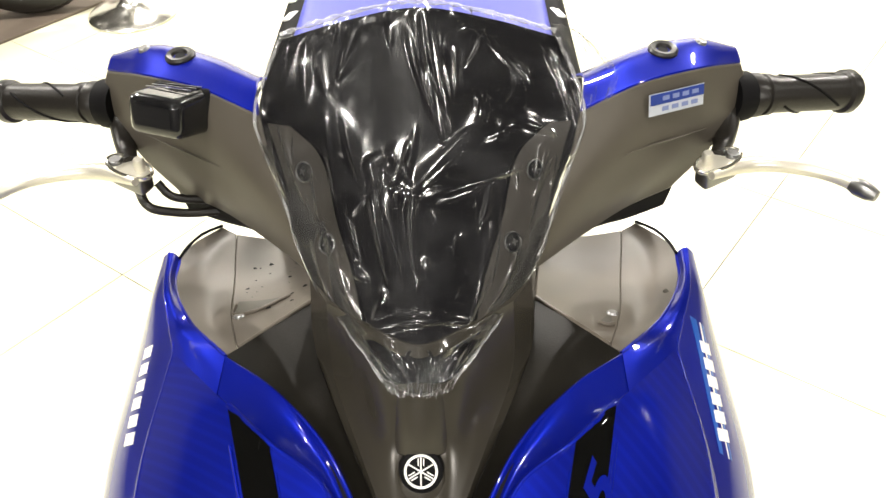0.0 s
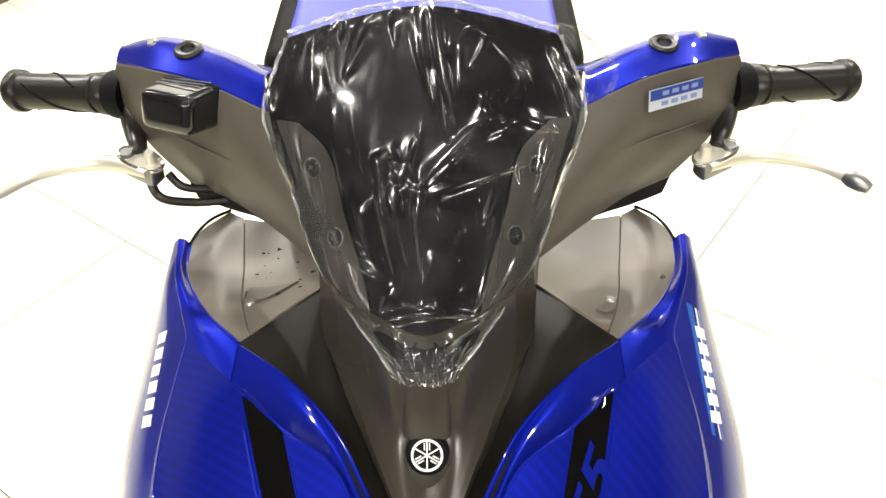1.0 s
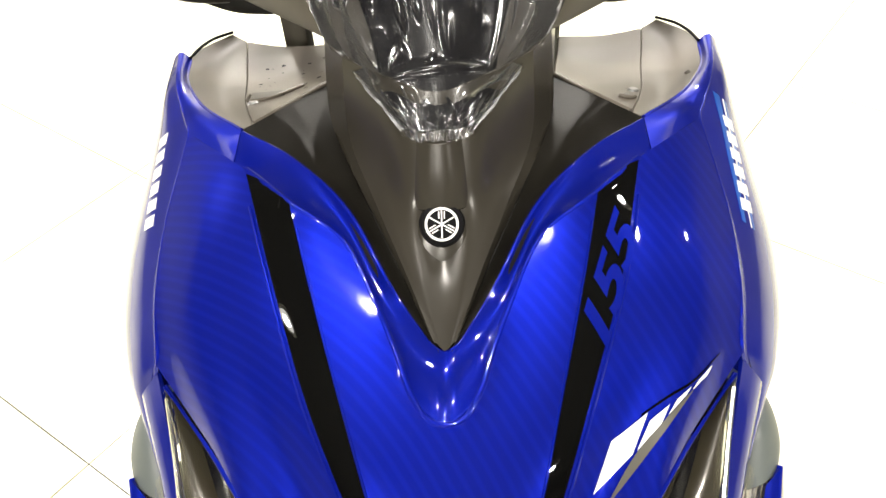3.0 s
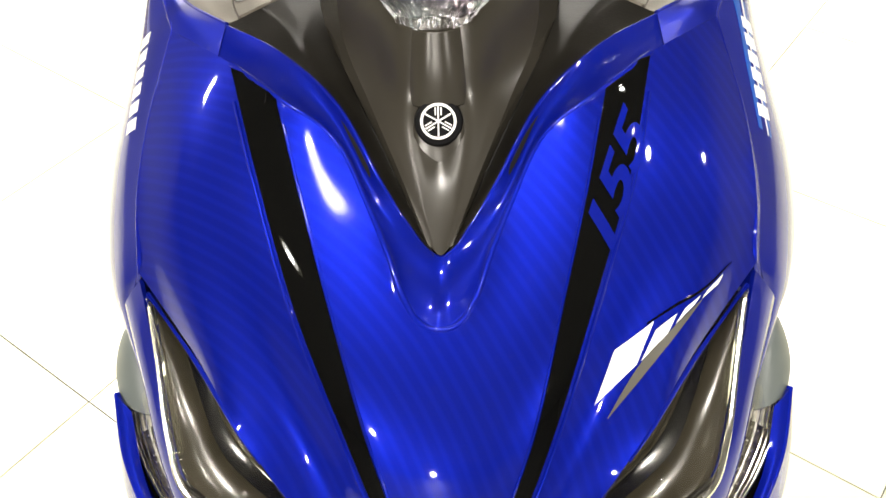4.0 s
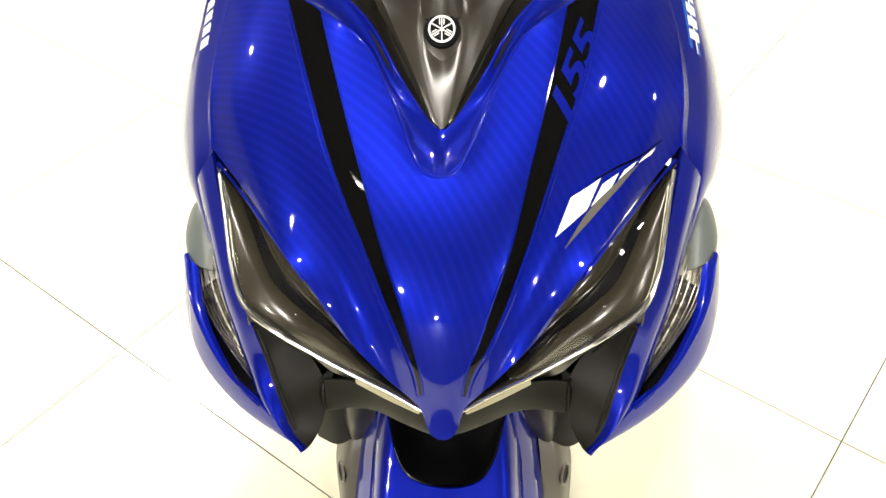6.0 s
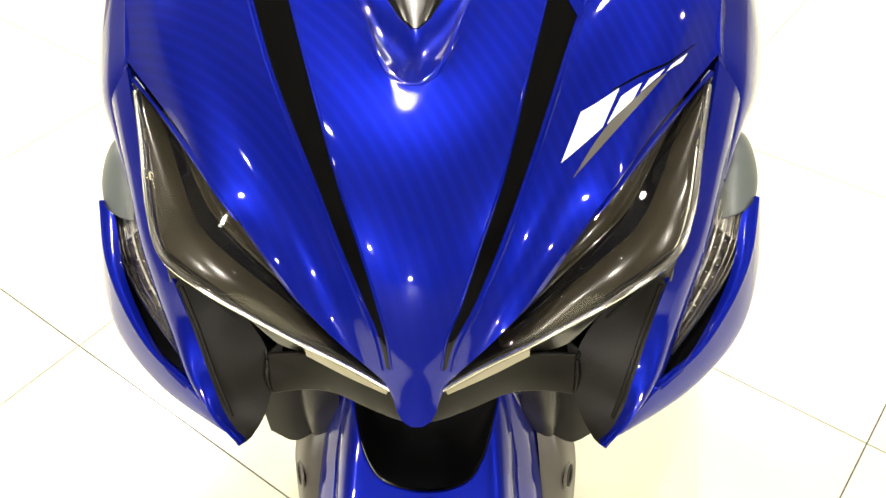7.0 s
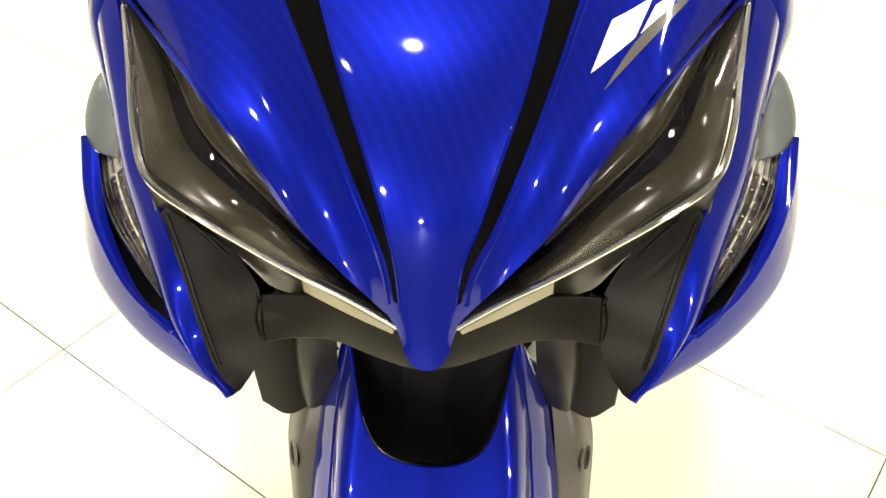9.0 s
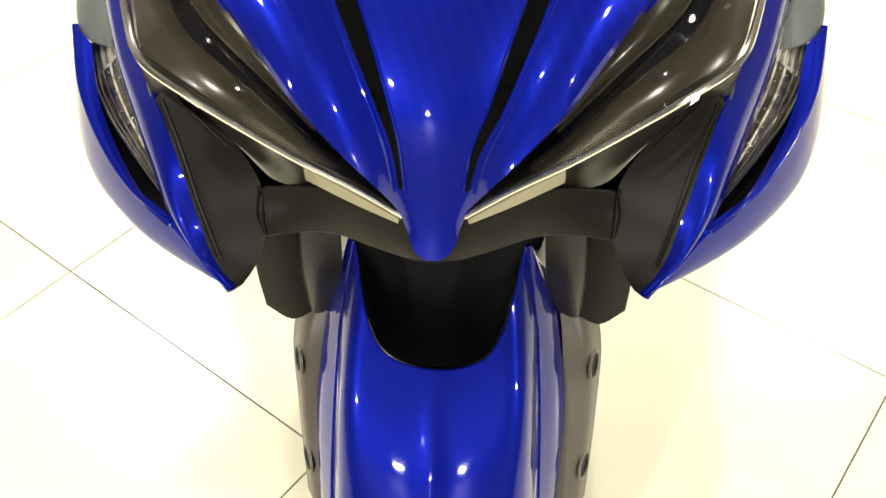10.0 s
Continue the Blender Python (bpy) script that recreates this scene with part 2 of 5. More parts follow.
def panel(name, rows, mat, parent, nu=24, nv=16, thick=0.003, label="", soft=0.0012, toward=(0, -0.6, 0.8), fair=0):
    ob = part(name, shell(faired(loft(rows, nu, nv), fair), thick, toward), mat, parent, label, 42)
    if soft:
        m = ob.modifiers.new("edge", "BEVEL")
        m.width, m.segments, m.limit_method, m.angle_limit = soft, 2, "ANGLE", radians(50)
    return ob


def pair(name, rows, mat, parent, label="", toward=(0.5, -0.5, 0.7), **kw):
    a = panel(name, rows, mat, parent, label=label, toward=toward, **kw)
    b = panel(name, flip(rows), mat, parent, label=label, toward=(-toward[0], toward[1], toward[2]), **kw)
    return a, b


def tube(points, radius, n=40, sides=10, closed_ends=True):
    """A round bar along a smooth line; radius is one number or one for each sample."""
    p = curve(points, n)
    r = np.interp(np.linspace(0, 1, n), np.linspace(0, 1, np.size(radius)), np.atleast_1d(radius))
    bm = bmesh.new()
    tan = np.gradient(p, axis=0)
    up = Vector((0.13, 0.37, 0.92))
    rings = []
    for i in range(n):
        t = Vector(tan[i]).normalized()
        a = t.cross(up).normalized()
        b = t.cross(a)
        rings.append([bm.verts.new(Vector(p[i]) + float(r[i]) * (a * math.cos(k * math.tau / sides) + b * math.sin(k * math.tau / sides))) for k in range(sides)])
    for i in range(n - 1):
        for k in range(sides):
            bm.faces.new((rings[i][k], rings[i][(k + 1) % sides], rings[i + 1][(k + 1) % sides], rings[i + 1][k]))
    if closed_ends:
        bm.faces.new(rings[0][::-1])
        bm.faces.new(rings[-1])
    bmesh.ops.recalc_face_normals(bm, faces=bm.faces)
    return bm


def turned(profile, m, sides=32):
    """A lathe shape: (radius, height) pairs round the z axis of the pose m."""
    bm = bmesh.new()
    rings = []
    for r, h in profile:
        if r < 1e-6:
            rings.append([bm.verts.new(m @ Vector((0, 0, h)))])
        else:
            rings.append([bm.verts.new(m @ Vector((r * math.cos(k * math.tau / sides), r * math.sin(k * math.tau / sides), h))) for k in range(sides)])
    for a, b in zip(rings, rings[1:]):
        for k in range(sides):
            q = (k + 1) % sides
            if len(a) == 1 and len(b) > 1:
                bm.faces.new((a[0], b[k], b[q]))
            elif len(b) == 1 and len(a) > 1:
                bm.faces.new((a[k], a[q], b[0]))
            elif len(a) > 1:
                bm.faces.new((a[k], a[q], b[q], b[k]))
    bmesh.ops.recalc_face_normals(bm, faces=bm.faces)
    return bm


def box(size, m, bevel=0.002, segments=2, taper=1.0):
    bm = bmesh.new()
    bmesh.ops.create_cube(bm, size=1.0)
    for v in bm.verts:
        k = taper if v.co.z > 0 else 1.0
        v.co = Vector((v.co.x * size[0] * k, v.co.y * size[1] * k, v.co.z * size[2]))
    if bevel:
        bmesh.ops.bevel(bm, geom=bm.edges[:], offset=bevel, segments=segments, profile=0.6, affect="EDGES")
    bmesh.ops.transform(bm, matrix=m, verts=bm.verts)
    return bm


def facing(at, normal, up=(0, 0.8, 0.6)):
    """A pose at a place whose z axis is the normal and whose y axis leans toward up."""
    z = Vector(normal).normalized()
    x = Vector(up).cross(z).normalized()
    y = z.cross(x)
    return Matrix.Translation(at) @ Matrix((x, y, z)).transposed().to_4x4()


# ---- the scooter: front bodywork ----
scooter = thing("scooter", "glossy blue scooter with a plastic-wrapped windscreen on the showroom floor", "scooter")

CREST = [(0, 0.244, 0.927), (0.0105, 0.2465, 0.9285), (0.0195, 0.258, 0.9355), (0.030, 0.284, 0.947), (0.0415, 0.310, 0.9575), (0.063, 0.348, 0.977), (0.096, 0.368, 0.992), (0.128, 0.396, 0.996), (0.183, 0.4535, 0.981)]
HOOD_LOW = [(0, 0.1095, 0.772), (0.006, 0.1105, 0.773), (0.0108, 0.1140, 0.777), (0.0138, 0.1215, 0.783), (0.0178, 0.1272, 0.791), (0.029, 0.1335, 0.8015), (0.042, 0.1395, 0.813), (0.063, 0.1515, 0.834), (0.082, 0.168, 0.8565), (0.113, 0.2015, 0.8795), (0.150, 0.253, 0.890), (0.193, 0.305, 0.905)]
HOOD_ROWS = [CREST,
             [(0, 0.197, 0.897), (0.030, 0.205, 0.902), (0.070, 0.246, 0.924), (0.120, 0.305, 0.950), (0.160, 0.352, 0.961), (0.1945, 0.390, 0.950)],
             [(0, 0.149, 0.846), (0.030, 0.157, 0.850), (0.070, 0.194, 0.873), (0.115, 0.248, 0.904), (0.155, 0.285, 0.922), (0.1950, 0.340, 0.930)],
             HOOD_LOW]
part("crest_edge", tube([(x, y + 0.0012, z - 0.0013) for x, y, z in both(CREST[:8])], 0.0021, 160, 12), blue, scooter)
hood = panel("hood", [both(r) for r in HOOD_ROWS], carbon, scooter, 96, 40, 0.004, "glossy blue front panel with a carbon-look film", fair=2500)

# the ledge between the crest and the grey centre
V_EDGE = [(0, 0.293, 0.933), (0.0070, 0.2955, 0.9365), (0.0160, 0.304, 0.945), (0.0350, 0.326, 0.964), (0.063, 0.371, 0.985), (0.100, 0.410, 0.995), (0.1395, 0.4385, 0.9965)]
ledge_low = [(0, 0.2455, 0.9265), (0.0185, 0.2585, 0.9345), (0.0300, 0.285, 0.946), (0.0415, 0.311, 0.957), (0.063, 0.349, 0.976), (0.096, 0.369, 0.991), (0.1385, 0.4060, 0.9945)]
def lip_row(w, sink):
    """A line across the lip, sunk like a shallow channel."""
    return both([((1 - w) * x + w * a, (1 - w) * y + w * b + sink * 0.5 * (1 - (k / 14) ** 3), (1 - w) * z + w * c - sink * (1 - (k / 14) ** 3)) for k, ((x, y, z), (a, b, c)) in enumerate(zip(curve(ledge_low, 15).tolist(), curve(V_EDGE, 15).tolist()))])


panel("hood_lip", [both(ledge_low), lip_row(0.25, 0.0040), lip_row(0.55, 0.0052), lip_row(0.82, 0.0030), both(V_EDGE)], blue, scooter, 96, 16, 0.003)

# shoulder rims beside the pockets
RIM_IN = [(0.138, 0.437, 0.997), (0.178, 0.482, 0.985), (0.2025, 0.530, 0.976), (0.2075, 0.562, 0.972)]
RIM_OUT = [(0.1375, 0.4048, 0.9955), (0.1760, 0.4460, 0.9835), (0.183, 0.4535, 0.981), (0.1895, 0.4710, 0.9815), (0.206, 0.515, 0.982), (0.216, 0.562, 0.978)]
pair("shoulder_rim", [RIM_OUT, [((a + d) / 2, (b + e) / 2, (c + f) / 2 + 0.003 * min(k, 4) / 4) for k, ((a, b, c), (d, e, f)) in enumerate(zip(curve(RIM_OUT, 12).tolist(), curve(RIM_IN, 12).tolist()))], RIM_IN], blue, scooter, nu=24, nv=8)

# sides
CREASE = [(0.216, 0.562, 0.978), (0.206, 0.515, 0.982), (0.1895, 0.4710, 0.9815), (0.183, 0.4535, 0.981), (0.1850, 0.4415, 0.9753), (0.1945, 0.390, 0.950), (0.1950, 0.340, 0.930), (0.194, 0.305, 0.905), (0.208, 0.304, 0.872), (0.2055, 0.268, 0.830)]
SIDE_OUT = [(0.224, 0.575, 0.950), (0.228, 0.530, 0.945), (0.2336, 0.495, 0.931), (0.236, 0.480, 0.925), (0.2388, 0.467, 0.9165), (0.250, 0.414, 0.880), (0.249, 0.365, 0.852), (0.236, 0.327, 0.843), (0.224, 0.306, 0.842), (0.2085, 0.270, 0.824)]
# the steep step below the crease
STEP = [(a + 0.009 * k, b + 0.013 * k, c - 0.013 * k) for (a, b, c), k in zip(CREASE, (0, 0, 0, 0, 0.08, 0.55, 1, 0.7, 0.1, 0))]
SIDE_IN, SIDE_MID = [[(a + w * (d - a) + 0.003 * k, b + w * (e - b) - 0.004 * k, c + w * (f - c) + 0.004 * k) for (a, b, c), (d, e, f), k in zip(STEP, SIDE_OUT, (1, 1, 1, 1, 1, 1, 1, 1, 0.6, 0.1))] for w in (0.35, 0.72)]
SIDE_OUT = [(a + 0.007 * k, b + 0.017 * k, c - 0.017 * k) for (a, b, c), k in zip(SIDE_OUT, (0, 0.3, 0.65, 0.8, 0.85, 1, 1, 0.8, 0.3, 0))]
SIDE_BACK = [(0.215, 0.650, 0.860), (0.222, 0.610, 0.830), (0.230, 0.560, 0.800), (0.236, 0.500, 0.780), (0.232, 0.430, 0.770), (0.218, 0.370, 0.770), (0.212, 0.345, 0.790), (0.2060, 0.276, 0.818)]
pair("side_fairing", [STEP, SIDE_IN, SIDE_MID, SIDE_OUT, SIDE_BACK], blue, scooter, nu=56, nv=40, toward=(0.8, -0.4, 0.3))
pair("crease_step", [CREASE[3:9], STEP[3:9]], blue, scooter, nu=40, nv=4, thick=0.002, soft=0, toward=(0.8, -0.4, 0.3))
for s in (1, -1):
    part("crease_edge", tube([(s * (x - 0.0005), y + 0.0008, z - 0.0012) for x, y, z in CREASE[:8]], [0.0012, 0.0016, 0.0018, 0.0018, 0.0018, 0.0012], 90, 10), blue, scooter)
    part("rim_edge", tube([(s * x, y, z - 0.0010) for x, y, z in RIM_IN], 0.0016, 40, 8), blue, scooter)

# the blue band that runs down between headlight and indicator
BAND_IN = [(0.194, 0.303, 0.900), (0.186, 0.268, 0.868), (0.171, 0.218, 0.838), (0.155, 0.184, 0.818), (0.148, 0.171, 0.795), (0.138, 0.149, 0.765), (0.130, 0.134, 0.742), (0.117, 0.121, 0.730)]
BAND_OUT = [(0.222, 0.310, 0.850), (0.206, 0.266, 0.826), (0.192, 0.225, 0.802), (0.180, 0.198, 0.782), (0.170, 0.178, 0.768), (0.156, 0.152, 0.756), (0.138, 0.134, 0.741), (0.119, 0.122, 0.729)]
BAND_MID = [((a + d) / 2 + 0.002, (b + e) / 2 - 0.005, (c + f) / 2 + 0.004) for (a, b, c), (d, e, f) in zip(BAND_IN, BAND_OUT)]
pair("headlight_band", [BAND_IN, BAND_MID, BAND_OUT], blue, scooter, nu=48, nv=10)

# wings that wrap the indicators
WING = [[(0.224, 0.262, 0.800), (0.213, 0.225, 0.780), (0.196, 0.195, 0.767), (0.176, 0.168, 0.758), (0.157, 0.150, 0.756)],
        [(0.237, 0.274, 0.806), (0.2265, 0.234, 0.7870), (0.209, 0.2020, 0.7730), (0.1855, 0.1730, 0.7620), (0.1525, 0.1465, 0.7535)],
        [(0.246, 0.284, 0.786), (0.2445, 0.253, 0.762), (0.2275, 0.207, 0.743), (0.191, 0.167, 0.733), (0.140, 0.133, 0.7285), (0.119, 0.1225, 0.7275)],
        [(0.236, 0.306, 0.735), (0.228, 0.275, 0.715), (0.203, 0.232, 0.704), (0.165, 0.190, 0.705), (0.136, 0.152, 0.714), (0.117, 0.1285, 0.7245)]]
WING_CREASE = WING[1][:4] + [(0.1530, 0.1470, 0.7530), (0.136, 0.1325, 0.7390), (0.1185, 0.1222, 0.7285)]
WING_FACE = [tuple(0.45 * np.array(p) + 0.55 * np.array(q) + np.array((0.0010, -0.0010, 0.0))) for p, q in zip(curve(WING_CREASE, 12), curve(WING[2], 12))]
pair("indicator_wing", [WING[0], [tuple((np.array(p) + np.array(q)) / 2 + np.array((0, -0.0008, 0.0012))) for p, q in zip(WING[0], WING[1])], WING[1]], blue, scooter, nu=40, nv=8, toward=(0.3, -0.5, 0.8))
pair("wing_face", [WING_CREASE, WING_FACE, WING[2], WING[3]], blue, scooter, nu=44, nv=20, toward=(0.6, -0.5, 0.2))
for s in (1, -1):
    part("wing_edge", tube([(s * x, y, z - 0.0012) for x, y, z in WING_CREASE], [0.0015, 0.0016, 0.0016, 0.0014, 0.0009], 60, 10), blue, scooter)

# ---- headlights ----
STRIP = [(0.186, 0.288, 0.892), (0.179, 0.256, 0.872), (0.169, 0.214, 0.851), (0.157, 0.188, 0.843), (0.127, 0.167, 0.834), (0.100, 0.157, 0.821), (0.071, 0.147, 0.808), (0.043, 0.137, 0.799), (0.016, 0.126, 0.789)]
LENS_TOP = [(0.187, 0.297, 0.896), (0.150, 0.254, 0.885), (0.113, 0.205, 0.872), (0.082, 0.175, 0.847), (0.063, 0.161, 0.821), (0.042, 0.151, 0.801), (0.018, 0.133, 0.789)]
for s in (1, -1):
    side = [[(s * x, y, z) for x, y, z in r] for r in (STRIP, LENS_TOP)]
    c0, c1 = curve(side[0], 17), curve(side[1], 17)
    inward = np.array((-s * 0.25, 0.76, -0.60))

    def between(w, depth):
        return [tuple(np.array(p) * (1 - w) + np.array(q) * w + inward * depth) for p, q in zip(c0, c1)]
    lamp = part("headlight", shell(loft([between(0.0, 0.0055), between(0.10, 0.0060), between(0.24, 0.0085), between(0.36, 0.014), between(0.42, 0.021)], 60, 20), 0.002), reflector, scooter, "headlight with a smoked olive-grey reflector")
    part("bezel", shell(loft([between(0.40, 0.017), between(0.50, 0.022), between(0.66, 0.026), between(1.04, 0.028)], 40, 8), 0.002), black, lamp, "black inner bezel")
    part("inner_reflector", shell(loft([between(0.60, 0.020), between(0.74, 0.016), between(0.90, 0.017)][:], 48, 8)[:, 1:36], 0.002), reflector, lamp, "olive-grey inner reflector")
    part("reflector_rim", tube(between(0.60, 0.0195)[1:13], 0.0011, 40, 6), reflector, lamp)
    # rolled blue edge over the outer end of the lens
    edge_in = [between(1.01 - 0.13 * (1 - (k / 8) ** 2), -0.0015)[k] for k in range(9)]
    part("brow", shell(loft([between(1.03, -0.0030)[:9], between(0.985, -0.0042)[:9], edge_in], 24, 8), 0.002), blue, lamp, "rolled blue edge over the lens")
    mid = [tuple((np.array(p) + np.array(q)) / 2 + np.array((0, -0.004, 0.003))) for p, q in zip(curve(side[0], 9), curve(side[1], 9))]
    lens = part("lens", shell(loft([side[0], mid, side[1]], 48, 14), 0.002), lens_mat, lamp, "clear lens")
    lens.visible_shadow = False
    part("chrome_strip", tube(side[0], [0.0017, 0.0020, 0.0021, 0.0019, 0.0016, 0.0014], 70, 8), chrome, lamp, "bright chrome strip")
    # pale diffuser bar below the strip
    d0 = [(s * 0.069, 0.1455, 0.8045), (s * 0.043, 0.136, 0.796), (s * 0.018, 0.126, 0.787)]
    d1 = [(s * 0.0695, 0.1470, 0.7940), (s * 0.043, 0.1350, 0.7885), (s * 0.019, 0.1255, 0.7840)]
    part("diffuser_bar", shell(loft([d0, d1], 20, 4), 0.003), diffuser, lamp, "cream light bar")

# ---- lower cowl ----
TRAY_LOW = [(0, 0.120, 0.762), (0.030, 0.135, 0.754), (0.060, 0.151, 0.749), (0.082, 0.154, 0.747), (0.102, 0.153, 0.744)]
TRAY_TOP = [(0, 0.127, 0.783), (0.030, 0.1415, 0.784), (0.060, 0.158, 0.779), (0.082, 0.165, 0.773), (0.102, 0.167, 0.769)]
panel("chin", [both(TRAY_TOP), both([(x, y - 0.003, z - 0.008) for x, y, z in TRAY_TOP]), both(TRAY_LOW), both([(x, y + 0.05, z - 0.004) for x, y, z in TRAY_LOW])], dark, scooter, 60, 12, 0.003, "dark grey plastic chin")
panel("lower_cowl", [both([(0.0, 0.128, 0.785), (0.016, 0.130, 0.786), (0.043, 0.141, 0.795), (0.071, 0.151, 0.804), (0.100, 0.161, 0.817), (0.127, 0.171, 0.832), (0.161, 0.191, 0.843)]),
                     both([(0.0, 0.150, 0.780), (0.030, 0.168, 0.782), (0.060, 0.182, 0.785), (0.100, 0.200, 0.790), (0.152, 0.206, 0.812)]),
                     both([(0.0, 0.150, 0.768), (0.030, 0.170, 0.766), (0.060, 0.188, 0.764), (0.101, 0.195, 0.756)])], dark, scooter, 60, 16, 0.003, "dark grey plastic below the headlights")
pair("lower_lens", [[(0.152, 0.190, 0.837), (0.127, 0.171, 0.829), (0.100, 0.161, 0.815), (0.071, 0.151, 0.801), (0.043, 0.142, 0.791), (0.018, 0.131, 0.783)],
                    [(0.128, 0.187, 0.800), (0.112, 0.177, 0.793), (0.092, 0.169, 0.787), (0.067, 0.160, 0.781), (0.042, 0.148, 0.778), (0.019, 0.134, 0.777)],
                    [(0.108, 0.186, 0.766), (0.100, 0.178, 0.764), (0.083, 0.170, 0.764), (0.061, 0.162, 0.766), (0.040, 0.149, 0.769), (0.020, 0.136, 0.772)]], lower_gloss, scooter, nu=30, nv=12, toward=(0, -0.7, 0.5), label="glossy brown-black panel under the headlight")
pair("corner_filler", [[(0.163, 0.197, 0.846), (0.1570, 0.1905, 0.841), (0.1400, 0.1800, 0.834)],
                       [(0.160, 0.192, 0.832), (0.1555, 0.1890, 0.827), (0.1420, 0.1850, 0.818)],
                       [(0.157, 0.186, 0.819), (0.1530, 0.1880, 0.813), (0.1420, 0.1890, 0.804)]], lower_gloss, scooter, nu=10, nv=8, thick=0.002, soft=0, toward=(0, -0.7, 0.5))
for s in (1, -1):
    part("chin_tab", tube([(s * 0.103, 0.153, 0.743), (s * 0.1035, 0.156, 0.755), (s * 0.103, 0.164, 0.764)], [0.0012, 0.0016, 0.0012], 16, 8), dark, scooter)
    part("duct_ridge", tube([(s * 0.150, 0.189, 0.822), (s * 0.128, 0.184, 0.793), (s * 0.110, 0.177, 0.770), (s * 0.103, 0.165, 0.764)], 0.0014, 24, 8), dark, scooter)
    part("duct_trim", tube([(s * (x - 0.0045), y - 0.001, z + 0.001) for x, y, z in BAND_IN[3:-1]], 0.0013, 40, 6), dark, scooter)
pair("side_duct", [curve(BAND_IN[3:], 9).tolist(), [(0.150, 0.191, 0.823), (0.128, 0.190, 0.797), (0.104, 0.170, 0.767), (0.1015, 0.158, 0.749), (0.1075, 0.139, 0.732), (0.1145, 0.126, 0.7275)]], dark, scooter, nu=32, nv=6, soft=0.002, toward=(-0.6, -0.6, 0.4), label="dark grey duct panel")

# ---- indicators ----
IND_IN, IND_OUT = BAND_OUT[1:6], WING[0]
for s in (1, -1):
    a = [(s * (x - 0.002), y + 0.006, z - 0.004) for x, y, z in IND_IN]
    b = [(s * x, y + 0.006, z - 0.004) for x, y, z in IND_OUT]
    ca, cb = curve(a, 30), curve(b, 30)
    side_out = np.array((s * 0.010, 0.004, -0.004))

    def inside(w, depth):
        return [tuple(np.array(p) * (1 - w) + np.array(q) * w + side_out * max(0.0, w - 0.8) * 4 + np.array((-s * 0.3, 0.7, -0.55)) * depth) for p, q in zip(ca, cb)]
    def tapered(w, depth):
        """Like inside(), on the lamp unit itself, which narrows towards its lower end."""
        full = [np.array(inside(v, depth)) for v in (0.0, 1.0)]
        share = [w * float(np.interp(k / 29, (0, 0.20, 0.45, 0.62, 0.80, 1), (1.0, 0.96, 0.80, 0.64, 0.42, 0.18))) for k in range(30)]
        return [tuple(p * (1 - v) + q * v) for p, q, v in zip(*full, share)]
    ind = part("indicator", shell(loft([tapered(-0.10, 0.0040), tapered(0.25, 0.0075), tapered(0.6, 0.0080), tapered(0.85, 0.0060), tapered(1.0, 0.0030)], 40, 14), 0.0015), lamp_smoke, scooter, "clear indicator with a dark ribbed reflector and bright edge")
    part("housing", shell(loft([inside(-0.15, 0.0105), inside(0.5, 0.0130), inside(1.15, 0.0105)], 30, 6), 0.0015), matt, ind, "black housing round the lamp")
    lens = part("lens", shell(loft([tapered(-0.05, 0.0), tapered(0.5, -0.0006), tapered(1.02, 0.0004)], 30, 8), 0.0012), lens_mat, ind, "clear lens")
    lens.visible_shadow = False
    for w, depth, r in ((0.99, 0.0014, 0.0012), (0.90, 0.0024, 0.0008), (0.80, 0.0040, 0.0008)):
        part("edge_line", tube(tapered(w, depth)[:-4], r, 50, 6), chrome, ind, "bright edge line")
    for k in range(3):
        part("ridge", tube(tapered(0.16 + 0.24 * k, 0.0066)[5:-5 - 2 * k], 0.0008, 30, 6), mirror_plastic, ind)
    # the bright fluted upper end
    part("fluted_end", shell(loft([tapered(0.04, 0.0052)[:6], tapered(0.5, 0.0066)[:6], tapered(0.92, 0.0046)[:6]], 10, 10), 0.001), mirror_plastic, ind, "bright fluted end of the reflector")
    for k in range(8):
        part("flute", tube(tapered(0.08 + 0.11 * k, 0.0044)[:6], 0.0006, 8, 6), chrome if k % 2 else silver, ind)
    rng = random.Random(11)
    for k in range(9):
        for w in (0.20, 0.48, 0.70)[:3 - (k > 6)]:
            q = tapered(w + 0.06 * rng.random(), 0.0058)[6 + int(k * 2.1 + rng.random())]
            part("stud", turned([(0, 0.0011), (0.0007, 0.0008), (0.0010, 0.0), (0.0010, -0.001)], facing(q, (s * (0.1 + 0.5 * rng.random()), -0.6, 0.6)), 10), chrome, ind)
pair("indicator_pod", [[(0.2020, 0.258, 0.7960), (0.2210, 0.262, 0.7990), (0.2350, 0.272, 0.7990), (0.2420, 0.284, 0.7900)],
                       [(0.2050, 0.276, 0.8160), (0.2230, 0.279, 0.8170), (0.2380, 0.288, 0.8110), (0.2445, 0.300, 0.8000)],
                       [(0.2070, 0.291, 0.8300), (0.2230, 0.294, 0.8310), (0.2360, 0.303, 0.8220), (0.2425, 0.312, 0.8080)],
                       [(0.2100, 0.306, 0.8340), (0.2230, 0.309, 0.8340), (0.2340, 0.317, 0.8250), (0.2400, 0.324, 0.8100)],
                       [(0.2120, 0.330, 0.8240), (0.2230, 0.333, 0.8220), (0.2330, 0.338, 0.8130), (0.2380, 0.342, 0.8020)],
                       [(0.2150, 0.365, 0.8000), (0.2230, 0.367, 0.7970), (0.2300, 0.367, 0.7900), (0.2350, 0.365, 0.7800)]], pod_mat, scooter, nu=20, nv=26, thick=0.006, soft=0.002, label="pale grey plastic cap")

